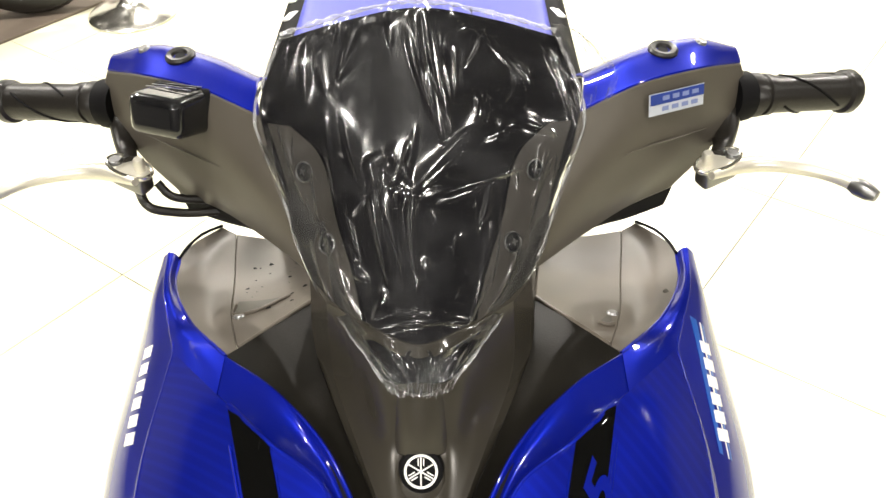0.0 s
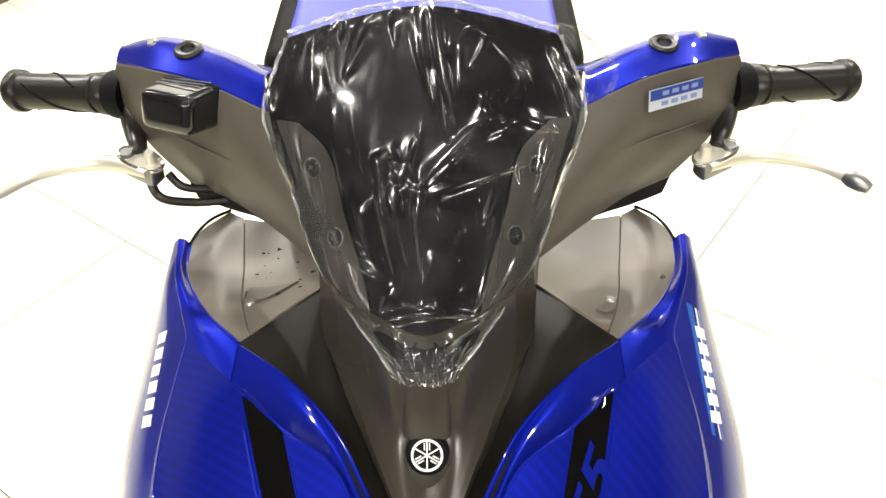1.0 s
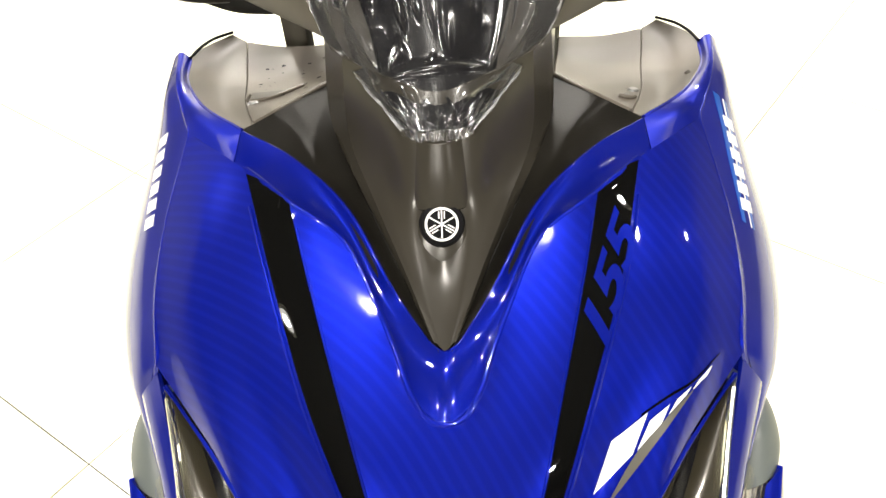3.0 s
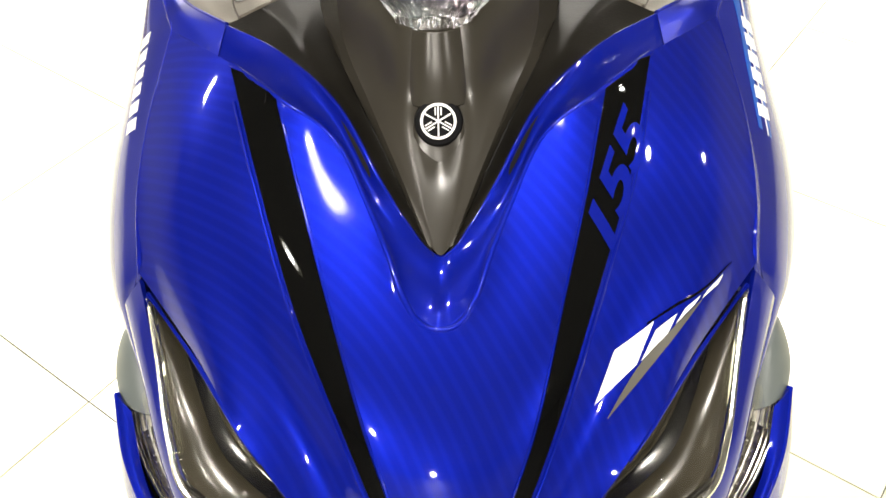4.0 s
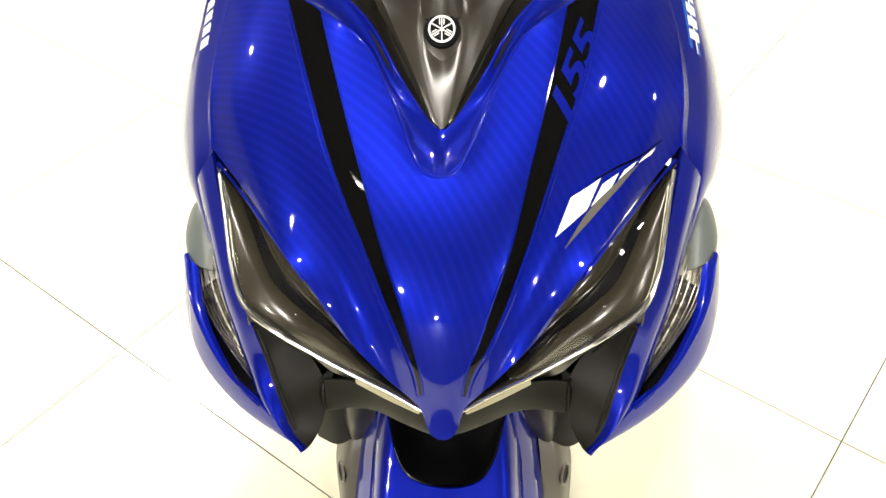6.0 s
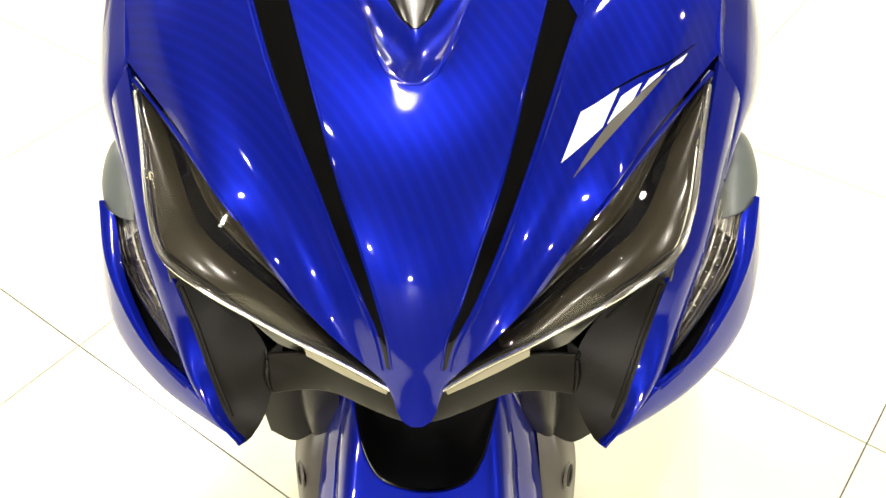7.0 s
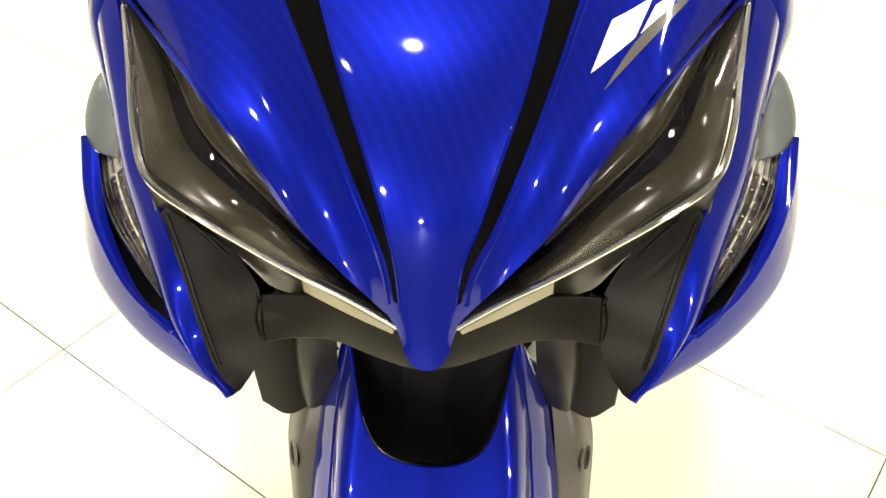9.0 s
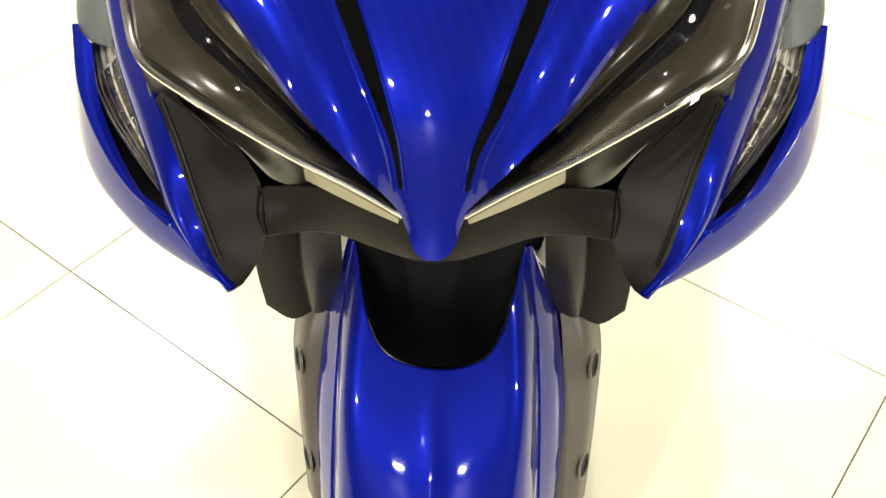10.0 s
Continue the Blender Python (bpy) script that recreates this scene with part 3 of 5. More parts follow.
# ---- grey centre under the windscreen ----
COLUMN = [[(0, 0.400, 1.050), (0.030, 0.413, 1.052), (0.060, 0.4335, 1.054)],
          [(0, 0.372, 1.000), (0.020, 0.378, 1.003), (0.040, 0.400, 1.002), (0.061, 0.421, 0.998)],
          [(0, 0.362, 0.976), (0.016, 0.359, 0.979), (0.030, 0.366, 0.978), (0.042, 0.376, 0.977)],
          [(0, 0.325, 0.955), (0.011, 0.325, 0.955), (0.017, 0.329, 0.956), (0.023, 0.334, 0.957)],
          [(0, 0.2925, 0.9335), (0.003, 0.2945, 0.9345), (0.005, 0.2968, 0.9355), (0.007, 0.2975, 0.9360)]]
FACET = [(0.074, 0.457, 1.053), (0.0765, 0.445, 0.996), (0.053, 0.392, 0.975), (0.031, 0.348, 0.956), (0.010, 0.303, 0.938)]
pair("centre_facet", [[r[-1] for r in COLUMN], FACET], grey_gloss, scooter, nu=36, nv=5, toward=(0.7, -0.5, 0.4))
panel("centre_cowl", [both(r) for r in COLUMN], grey_gloss, scooter, 48, 36, 0.003, "satin grey plastic centre")
pair("centre_cheek", [[(0.073, 0.455, 1.053), (0.0755, 0.443, 0.996)], [(0.080, 0.490, 1.050), (0.083, 0.494, 0.990)]], grey_gloss, scooter, nu=8, nv=6, toward=(1, 0, 0))
pair("inner_panel", [[(0.083, 0.494, 0.992), (0.0755, 0.443, 0.992), (0.052, 0.390, 0.972), (0.030, 0.346, 0.953), (0.008, 0.301, 0.935)],
                     [(0.112, 0.464, 0.994), (0.092, 0.428, 0.992), (0.060, 0.382, 0.978), (0.034, 0.337, 0.958), (0.005, 0.296, 0.933)],
                     [(0.138, 0.438, 0.995), (0.100, 0.411, 0.993), (0.063, 0.372, 0.983), (0.037, 0.327, 0.962), (0.002, 0.293, 0.931)]], dark, scooter, nu=36, nv=10, toward=(0, -0.4, 0.9), label="dark grained plastic panel")

# pockets behind the shoulders: a sloping floor and a raised outer wall
POCKET_FLOOR = [[(0.083, 0.494, 0.993), (0.110, 0.467, 0.9935), (0.132, 0.445, 0.9940)],
                [(0.0865, 0.520, 0.980), (0.118, 0.500, 0.979), (0.147, 0.486, 0.981)],
                [(0.093, 0.560, 0.964), (0.130, 0.552, 0.961), (0.160, 0.545, 0.963)],
                [(0.097, 0.585, 0.959), (0.136, 0.582, 0.957), (0.167, 0.580, 0.959)],
                [(0.100, 0.606, 0.953), (0.140, 0.607, 0.952), (0.172, 0.608, 0.957)]]
POCKET_WALL = [[(0.132, 0.445, 0.9940), (0.135, 0.4415, 0.995), (0.138, 0.438, 0.996)],
               [(0.147, 0.486, 0.981), (0.163, 0.484, 0.979), (0.178, 0.4825, 0.9845)],
               [(0.160, 0.545, 0.963), (0.184, 0.540, 0.965), (0.2025, 0.534, 0.975)],
               [(0.167, 0.580, 0.959), (0.188, 0.577, 0.962), (0.2050, 0.573, 0.971)],
               [(0.172, 0.608, 0.957), (0.178, 0.609, 0.960), (0.184, 0.610, 0.964)]]
pockets = pair("pocket", POCKET_FLOOR, pocket_mat, scooter, nu=22, nv=26, thick=0.004, toward=(0, -0.2, 1), label="grey plastic pocket lining")
pair("pocket_wall", POCKET_WALL, pocket_mat, scooter, nu=18, nv=30, thick=0.003, toward=(-0.4, -0.2, 1), label="raised outer wall of the pocket")

# ---- windscreen ----
SCREEN = [[(0, 0.566, 1.190), (0.050, 0.566, 1.181), (0.090, 0.559, 1.172)],
          [(0, 0.515, 1.142), (0.060, 0.521, 1.138), (0.108, 0.533, 1.130)],
          [(0, 0.466, 1.100), (0.050, 0.479, 1.097), (0.094, 0.508, 1.090)],
          [(0, 0.420, 1.062), (0.040, 0.433, 1.060), (0.071, 0.459, 1.053)],
          [(0, 0.400, 1.046), (0.026, 0.407, 1.045), (0.0465, 0.4235, 1.0420)],
          [(0, 0.385, 1.033), (0.012, 0.385, 1.032), (0.022, 0.390, 1.031)]]
screen = panel("windscreen", [both(r) for r in SCREEN], smoke, scooter, 48, 40, 0.004, "smoked dark windscreen", fair=60)


def wrinkled(rows, nu, nv, seed, folds, height, lift, rag=0.0, long_folds=()):
    """A thin sheet over the rows with sharp pinched creases and a ragged rim."""
    g = loft(rows, nu, nv)
    n = grid_normals(g)
    if (n * np.array((0, -0.6, 0.8))).sum() < 0:
        n = -n
    rng = random.Random(seed)
    U, V = np.meshgrid(np.linspace(0, 1, nu), np.linspace(0, 1, nv))
    h = np.zeros_like(U)

    def crease(u0, v0, u1, v1, bend, strong, width):
        a, half = math.atan2(v1 - v0, u1 - u0), math.hypot(u1 - u0, v1 - v0) / 2
        s1 = (U - (u0 + u1) / 2) * math.cos(a) + (V - (v0 + v1) / 2) * math.sin(a)
        w1 = -(U - (u0 + u1) / 2) * math.sin(a) + (V - (v0 + v1) / 2) * math.cos(a) + bend * (s1 ** 2 - half ** 2 / 3)
        thin = width * (1.0 - 0.5 * s1 / half).clip(0.3, 1.6)
        # one steep flank and one that runs out slowly
        ridge = np.where(w1 > 0, np.exp(-(w1 / thin) ** 2), np.exp(-(w1 / (1.7 * thin)) ** 2))
        return strong * height * ridge * np.exp(-(s1 / half) ** 6)

    for u0, v0, u1, v1, strong in long_folds:
        width = 0.009 + 0.007 * rng.random()
        h = np.maximum(h, crease(u0, v0, u1, v1, rng.gauss(0, 0.35), strong, width))
        if rng.random() < 0.35:
            d = 0.022 + 0.012 * rng.random()
            h = np.maximum(h, crease(u0 + d, v0 + 0.01, u1 + d * 0.6, v1 - 0.03, rng.gauss(0, 0.35), 0.6 * strong, width * 0.7))
    for k in range(folds):
        cu, cv = 0.06 + 0.88 * rng.random(), 0.04 + 0.94 * rng.random()
        to_mid = math.atan2(0.50 - cv, 0.48 - cu)
        a = (to_mid if rng.random() < 0.5 else math.pi / 2) + rng.gauss(0, 0.35)
        half = 0.025 + 0.075 * rng.random() ** 2
        h = np.maximum(h, crease(cu - half * math.cos(a), cv - half * math.sin(a), cu + half * math.cos(a), cv + half * math.sin(a), rng.gauss(0, 1.2), 0.20 + 0.40 * rng.random(), 0.005 + 0.006 * rng.random()))
    for i in range(nv):
        for j in range(nu):
            q = Vector((U[i, j] * 9, V[i, j] * 7, seed))
            h[i, j] += 0.0005 * noise.noise(q * 0.5) + 0.00012 * abs(noise.noise(q * 2.0))
            e = max(max(0, V[i, j] - 0.86) / 0.14, 0.7 * max(0, 0.04 - V[i, j]) / 0.04, max(rag, 0.45) * max(0, abs(U[i, j] - 0.5) * 2 - 0.90) / 0.10)
            if e > 0:
                h[i, j] += e * 0.0026 * abs(noise.noise(q * 2.6))
                g[i, j] += 0.0020 * e * np.array(noise.noise_vector(q * 3.0))
    return shell(g + n * (h[..., None] + lift), 0.0003)


CENTRE_FOLDS = [(0.49, 0.02, 0.51, 0.18, 0.7), (0.52, 0.02, 0.57, 0.28, 1.0), (0.47, 0.08, 0.54, 0.31, 0.9), (0.53, 0.19, 0.57, 0.38, 1.0), (0.48, 0.5, 0.71, 0.26, 1.3), (0.49, 0.49, 0.64, 0.36, 1.1), (0.5, 0.52, 0.81, 0.39, 1.2), (0.52, 0.52, 0.68, 0.43, 0.9),
                (0.36, 0.47, 0.4, 0.71, 1.3), (0.39, 0.48, 0.45, 0.69, 1.3), (0.48, 0.5, 0.49, 0.72, 1.8), (0.52, 0.66, 0.54, 0.8, 1.2), (0.39, 0.75, 0.3, 0.8, 1.0), (0.21, 0.82, 0.71, 0.81, 1.2), (0.43, 0.48, 0.48, 0.36, 0.8), (0.42, 0.37, 0.49, 0.49, 0.8)]
LEFT_FOLDS = [(0.23, 0.22, 0.25, 0.47, 0.7), (0.28, 0.22, 0.33, 0.46, 0.8), (0.36, 0.39, 0.38, 0.48, 0.9), (0.09, 0.24, 0.11, 0.44, 0.9), (0.06, 0.27, 0.02, 0.42, 1.0), (0.0, 0.03, 0.03, 0.21, 0.7), (0.14, 0.28, 0.1, 0.41, 0.6), (0.28, 0.52, 0.36, 0.48, 0.8),
              (0.19, 0.53, 0.24, 0.79, 1.1), (0.12, 0.55, 0.1, 0.73, 1.2), (0.21, 0.62, 0.32, 0.7, 0.9), (0.33, 0.85, 0.38, 0.97, 1.5), (0.12, 0.03, 0.17, 0.21, 0.5), (0.22, 0.59, 0.3, 0.65, 0.8), (0.32, 0.06, 0.26, 0.17, 0.5), (0.43, 0.48, 0.44, 0.53, 1.0)]
RIGHT_FOLDS = [(0.62, 0.02, 0.76, 0.09, 0.9), (0.71, 0.06, 0.82, 0.17, 1.0), (0.92, 0.06, 0.94, 0.22, 1.3), (0.94, 0.12, 0.97, 0.23, 1.0), (0.88, 0.3, 0.87, 0.45, 0.9), (0.67, 0.34, 0.77, 0.29, 0.7), (0.72, 0.43, 0.69, 0.56, 1.1), (0.72, 0.55, 0.72, 0.8, 1.1),
               (0.73, 0.45, 0.76, 0.69, 0.8), (0.85, 0.6, 0.8, 0.75, 1.2), (0.62, 0.89, 0.83, 0.81, 1.3), (0.75, 0.9, 0.9, 0.98, 0.9), (0.62, 0.1, 0.61, 0.23, 0.7), (0.62, 0.39, 0.68, 0.26, 0.8), (0.55, 0.48, 0.58, 0.38, 0.7), (0.79, 0.27, 0.91, 0.28, 0.9)]
wrap = part("plastic_wrap", wrinkled([both([(x * 1.012, y - 0.002, z + 0.001) for x, y, z in r]) for r in [[(x, y + 0.001, z + 0.002) for x, y, z in SCREEN[0]]] + SCREEN[1:] + [[(0, 0.378, 1.029), (0.012, 0.379, 1.029), (0.020, 0.384, 1.029)]]], 300, 300, 7, 45, 0.0018, 0.003, 0.0, CENTRE_FOLDS + LEFT_FOLDS + RIGHT_FOLDS), film_mat, scooter, "crinkled clear plastic wrap", 80)
wrap.visible_shadow = False
# the gathered edge of the wrap, milky where the film is doubled
edge_mat = clear("doubled_wrap", (0.9, 0.9, 0.9), 0.15, 1.0, 1.6)
en = edge_mat.node_tree
haze, half_haze = en.nodes.new("ShaderNodeBsdfDiffuse"), en.nodes.new("ShaderNodeMixShader")
haze.inputs[0].default_value, half_haze.inputs[0].default_value = (0.85, 0.86, 0.88, 1), 0.20
en.links.new(en.nodes["Material Output"].inputs["Surface"].links[0].from_socket, half_haze.inputs[1])
en.links.new(haze.outputs[0], half_haze.inputs[2])
en.links.new(half_haze.outputs[0], en.nodes["Material Output"].inputs["Surface"])


def gathered(points, thick, seed):
    """A crumpled roll of film along a line, now thin, now thick."""
    rng = random.Random(seed)
    p = curve(points, 60) + np.array([[rng.gauss(0, 0.00025) for _ in range(3)] for _ in range(60)])
    return tube(p.tolist(), [thick * (0.35 + 0.9 * rng.random()) for _ in range(50)], 150, 8)


part("wrap_edge", gathered(both([(x, y, z + 0.004) for x, y, z in SCREEN[0]]), 0.0016, 3), edge_mat, scooter, "gathered edge of the wrap")
for s in (1, -1):
    part("wrap_edge", gathered([(s * r[-1][0] * 1.015, r[-1][1] - 0.003, r[-1][2] + 0.001) for r in SCREEN], 0.0011, 5 + s), edge_mat, scooter, "gathered edge of the wrap")
flap = part("wrap_flap", wrinkled([[(0.084, 0.556, 1.184), (0.100, 0.553, 1.181), (0.110, 0.549, 1.176)], [(0.098, 0.548, 1.158), (0.112, 0.546, 1.156), (0.131, 0.545, 1.150)], [(0.106, 0.537, 1.134), (0.114, 0.538, 1.133), (0.124, 0.541, 1.130)], [(0.104, 0.526, 1.112), (0.108, 0.527, 1.112), (0.111, 0.529, 1.112)]], 70, 70, 22, 30, 0.0016, 0.002, 0.5), film_mat, scooter, "loose flap of clear wrap", 80)
flap.visible_shadow = False

# ---- handlebar cover, grips, levers ----
COVER = [[(0.107, 0.532, 1.132), (0.150, 0.552, 1.141), (0.195, 0.575, 1.138), (0.238, 0.610, 1.122)],
         [(0.100, 0.512, 1.100), (0.150, 0.540, 1.115), (0.200, 0.570, 1.110), (0.246, 0.606, 1.100)],
         [(0.085, 0.485, 1.070), (0.140, 0.530, 1.075), (0.185, 0.556, 1.075), (0.222, 0.580, 1.070)],
         [(0.070, 0.460, 1.048), (0.120, 0.515, 1.038), (0.155, 0.546, 1.036), (0.190, 0.562, 1.041)]]
TOP = [COVER[0], [(0.112, 0.562, 1.138), (0.150, 0.587, 1.143), (0.198, 0.609, 1.142), (0.236, 0.621, 1.128)],
       [(0.110, 0.620, 1.105), (0.160, 0.650, 1.100), (0.210, 0.660, 1.098), (0.238, 0.650, 1.095)]]
pair("handlebar_cover", COVER, grey, scooter, nu=30, nv=24, thick=0.004, soft=0.002, label="satin grey plastic cover")
pair("handlebar_top", TOP, blue, scooter, nu=30, nv=16, thick=0.003, toward=(0, 0, 1))
for s in (1, -1):
    inner, outer = Vector((s * 0.246, 0.612, 1.092)), Vector((s * 0.341, 0.635, 1.0805))
    m = facing(inner, outer - inner)
    L = (outer - inner).length
    grip = part("grip", turned([(0, 0), (0.0158, 0), (0.0172, 0.002), (0.0172, 0.012), (0.0146, 0.014), (0.0146, L - 0.010), (0.0172, L - 0.008), (0.0176, L - 0.002), (0.015, L + 0.002), (0, L + 0.002)], m), rubber, scooter, "black rubber grip")
    for k in range(3):
        pts = [tuple(m @ Vector((0.0147 * math.cos(a), 0.0147 * math.sin(a), 0.030 + 0.050 * f))) for f, a in [(q / 5, k * math.tau / 3 + 2.2 * q / 5) for q in range(6)]]
        part("groove", tube(pts, 0.0011, 24, 6), matt, grip)
    part("collar", turned([(0.0148, 0.016), (0.0162, 0.017), (0.0162, 0.022), (0.0148, 0.023)], m), rubber, grip)
    lever = part("brake_lever", tube([(s * 0.205, 0.530, 1.078), (s * 0.235, 0.550, 1.072), (s * 0.262, 0.552, 1.070), (s * 0.295, 0.540, 1.070), (s * 0.316, 0.520, 1.070)], [0.003, 0.0065, 0.0055, 0.005, 0.0055], 40, 10), silver, scooter, "bare alloy brake lever")

# ---- front mudguard and wheel ----
FEND = [[(0, 0.139, 0.613), (0.020, 0.1405, 0.615), (0.036, 0.146, 0.621), (0.046, 0.158, 0.632), (0.054, 0.178, 0.650), (0.0615, 0.206, 0.673)],
        [(0, 0.0960, 0.5815), (0.0035, 0.0966, 0.5812), (0.009, 0.0978, 0.5808), (0.035, 0.1005, 0.5835), (0.060, 0.119, 0.598), (0.070, 0.158, 0.612), (0.0725, 0.178, 0.617)],
        [(0, 0.0370, 0.5228), (0.0035, 0.0376, 0.5226), (0.009, 0.0388, 0.5222), (0.035, 0.0415, 0.5215), (0.062, 0.056, 0.524), (0.080, 0.107, 0.527)],
        [(0, -0.0330, 0.4215), (0.0035, -0.0324, 0.4215), (0.009, -0.0312, 0.4214), (0.035, -0.0285, 0.4215), (0.062, -0.013, 0.4265), (0.080, 0.042, 0.434)],
        [(0, -0.0735, 0.300), (0.0035, -0.0729, 0.300), (0.009, -0.0716, 0.300), (0.033, -0.0690, 0.3005), (0.058, -0.056, 0.304), (0.072, -0.012, 0.312)]]
FLANK = [(0.0620, 0.210, 0.672), (0.089, 0.218, 0.606), (0.104, 0.176, 0.530), (0.099, 0.112, 0.440), (0.086, 0.055, 0.325)]
STEER = Matrix.Translation((0, 0.30, 0)) @ pose(0, 0, 0, 0, 0, -1.8) @ Matrix.Translation((0, -0.30, 0))


def steered(rows):
    """The front wheel's parts, turned a little to one side."""
    return [[tuple(STEER @ Vector(p)) for p in r] for r in rows]


mudguard = panel("front_mudguard", steered([both(r) for r in FEND]), blue, scooter, 81, 44, 0.003, "glossy blue front mudguard", fair=10)
for s in (1, -1):
    edge = [(s * r[-1][0], r[-1][1], r[-1][2]) for r in FEND]
    out = [(s * x, y, z) for x, y, z in FLANK]
    half = [((a + d) / 2 + s * 0.0035, (b + e) / 2 - 0.002, (c + f) / 2 + 0.001) for (a, b, c), (d, e, f) in zip(edge, out)]
    part("mudguard_edge", tube(steered([edge])[0], 0.0014, 60, 8), blue, scooter)
    panel("mudguard_flank", steered([edge, half, out]), blue, scooter, 40, 10, 0.003, toward=(s, -0.2, 0.3))
brackets = pair("mudguard_bracket", [[(0.082, 0.240, 0.620), (0.100, 0.230, 0.614), (0.112, 0.228, 0.606)], [(0.090, 0.198, 0.592), (0.109, 0.192, 0.583), (0.126, 0.206, 0.560)], [(0.094, 0.162, 0.534), (0.114, 0.156, 0.523), (0.127, 0.174, 0.500)], [(0.088, 0.108, 0.452), (0.107, 0.102, 0.446), (0.120, 0.120, 0.440)]], lit_fork_plastic, scooter, nu=14, nv=24, thick=0.010, soft=0.003, toward=(0.3, -0.7, 0.6), label="grey plastic fork guard")
panel("inner_guard", [steered([both([(x * 0.985, y + 0.005, z - 0.004) for x, y, z in FEND[0]])])[0], both([(0, 0.200, 0.600), (0.040, 0.205, 0.605), (0.070, 0.230, 0.640)]), both([(0, 0.260, 0.660), (0.040, 0.260, 0.660), (0.085, 0.265, 0.680)]), both([(0, 0.300, 0.740), (0.040, 0.300, 0.740), (0.090, 0.300, 0.740)])], matt, scooter, 40, 18, 0.002, "matt black inner guard", 0)
tyre = part("front_tyre", turned([(0.178, -0.050), (0.215, -0.055), (0.245, -0.048), (0.262, -0.028), (0.266, 0.0), (0.262, 0.028), (0.245, 0.048), (0.215, 0.055), (0.178, 0.050), (0.178, -0.050)], Matrix.Translation((0, 0.26, 0.266)) @ pose(0, 0, 0, 0, 90, 0), 64), rubber, scooter, "black front tyre")
rim = part("front_rim", turned([(0.160, -0.040), (0.178, -0.045), (0.178, 0.045), (0.160, 0.040), (0.150, 0.0), (0.160, -0.040)], Matrix.Translation((0, 0.26, 0.266)) @ pose(0, 0, 0, 0, 90, 0), 48), black, scooter)
for s in (1, -1):
    part("fork_leg", tube([(s * 0.078, 0.265, 0.266), (s * 0.078, 0.290, 0.45), (s * 0.078, 0.345, 0.85)], [0.022, 0.024, 0.019], 20, 16), steel, scooter)

pair("lower_flap", [[(0.090, 0.205, 0.745), (0.108, 0.192, 0.738), (0.122, 0.186, 0.724)], [(0.094, 0.201, 0.668), (0.114, 0.192, 0.668), (0.132, 0.188, 0.664)], [(0.099, 0.196, 0.603), (0.117, 0.191, 0.596), (0.135, 0.190, 0.616)]], dark, scooter, nu=12, nv=10, thick=0.006, toward=(0.4, -0.8, 0.1), label="dark plastic flap under the cowl")
pair("fork_cover", [[(0.068, 0.205, 0.715), (0.092, 0.195, 0.715), (0.108, 0.220, 0.712)], [(0.072, 0.198, 0.660), (0.095, 0.186, 0.655), (0.112, 0.212, 0.655)], [(0.080, 0.205, 0.600), (0.100, 0.194, 0.600), (0.116, 0.215, 0.600)]], rubber, scooter, nu=14, nv=14, thick=0.004, toward=(0.2, -1, 0.1), label="dark plastic fork cover")
for s in (1, -1):
    ob = brackets[0 if s > 0 else 1]
    tr = BVHTree.FromPolygons([v.co.copy() for v in ob.data.vertices], [tuple(f.vertices) for f in ob.data.polygons])
    for x, y, z in ((0.119, 0.192, 0.543), (0.116, 0.140, 0.468)):
        hit, n, _, _ = tr.ray_cast(Vector((s * x, y - 0.15, z + 0.15)), Vector((0, 0.7, -0.7)).normalized())
        m = facing(hit, (n * (1 if n.y < 0 else -1)) + Vector((s * 0.3, 0, 0)))
        # a raised rim and a flat black disc stand for each dark hole
        part("bolt_recess", turned([(0.0098, 0.0006), (0.0108, 0.0012), (0.0120, 0.0008), (0.0128, -0.001), (0.0098, -0.002)], m, 28), lit_fork_plastic, ob)
        part("bolt_hole", turned([(0, 0.0004), (0.0060, 0.0004), (0.0066, 0.0009), (0.0099, 0.0007), (0.0099, -0.003), (0, -0.003)], m, 28), matt, ob, "flat black disc standing for a dark hole")

# ---- body behind ----
panel("leg_shield", [both([(0, 0.640, 0.900), (0.115, 0.640, 0.905), (0.186, 0.632, 0.930)]), both([(0, 0.66, 0.75), (0.12, 0.66, 0.75), (0.205, 0.66, 0.78)]), both([(0, 0.68, 0.40), (0.12, 0.68, 0.40), (0.20, 0.66, 0.42)])], dark, scooter, 30, 16, 0.01, toward=(0, 1, 0))
part("steering_post", box((0.022, 0.03, 0.16), pose(-0.137, 0.655, 0.97), 0.004, 2), grey, scooter, "grey plastic post behind the pocket")
part("steering_cover", box((0.215, 0.07, 0.19), pose(0, 0.665, 0.965), 0.02, 3), dark, scooter)
part("front_core", box((0.26, 0.24, 0.26), pose(0, 0.45, 0.76, -14, 0, 0), 0.03, 3), matt, scooter)
panel("headlight_tray", [both([(0, 0.200, 0.850), (0.080, 0.230, 0.850), (0.150, 0.270, 0.866), (0.185, 0.330, 0.870)]), both([(0, 0.215, 0.780), (0.080, 0.225, 0.780), (0.140, 0.235, 0.790), (0.180, 0.290, 0.800)]), both([(0, 0.225, 0.715), (0.080, 0.215, 0.712), (0.112, 0.190, 0.715), (0.150, 0.240, 0.720)])], matt, scooter, 30, 12, 0.003, "matt black tray behind the headlights")
seat = part("seat", box((0.435, 0.86, 0.12), pose(-0.018, 1.41, 0.83), 0.03, 4), matt, scooter, "seat with a blue vinyl top and black sides")
part("seat_top", box((0.365, 0.84, 0.05), pose(-0.018, 1.405, 0.882), 0.02, 4), seat_blue, seat, "blue vinyl top")
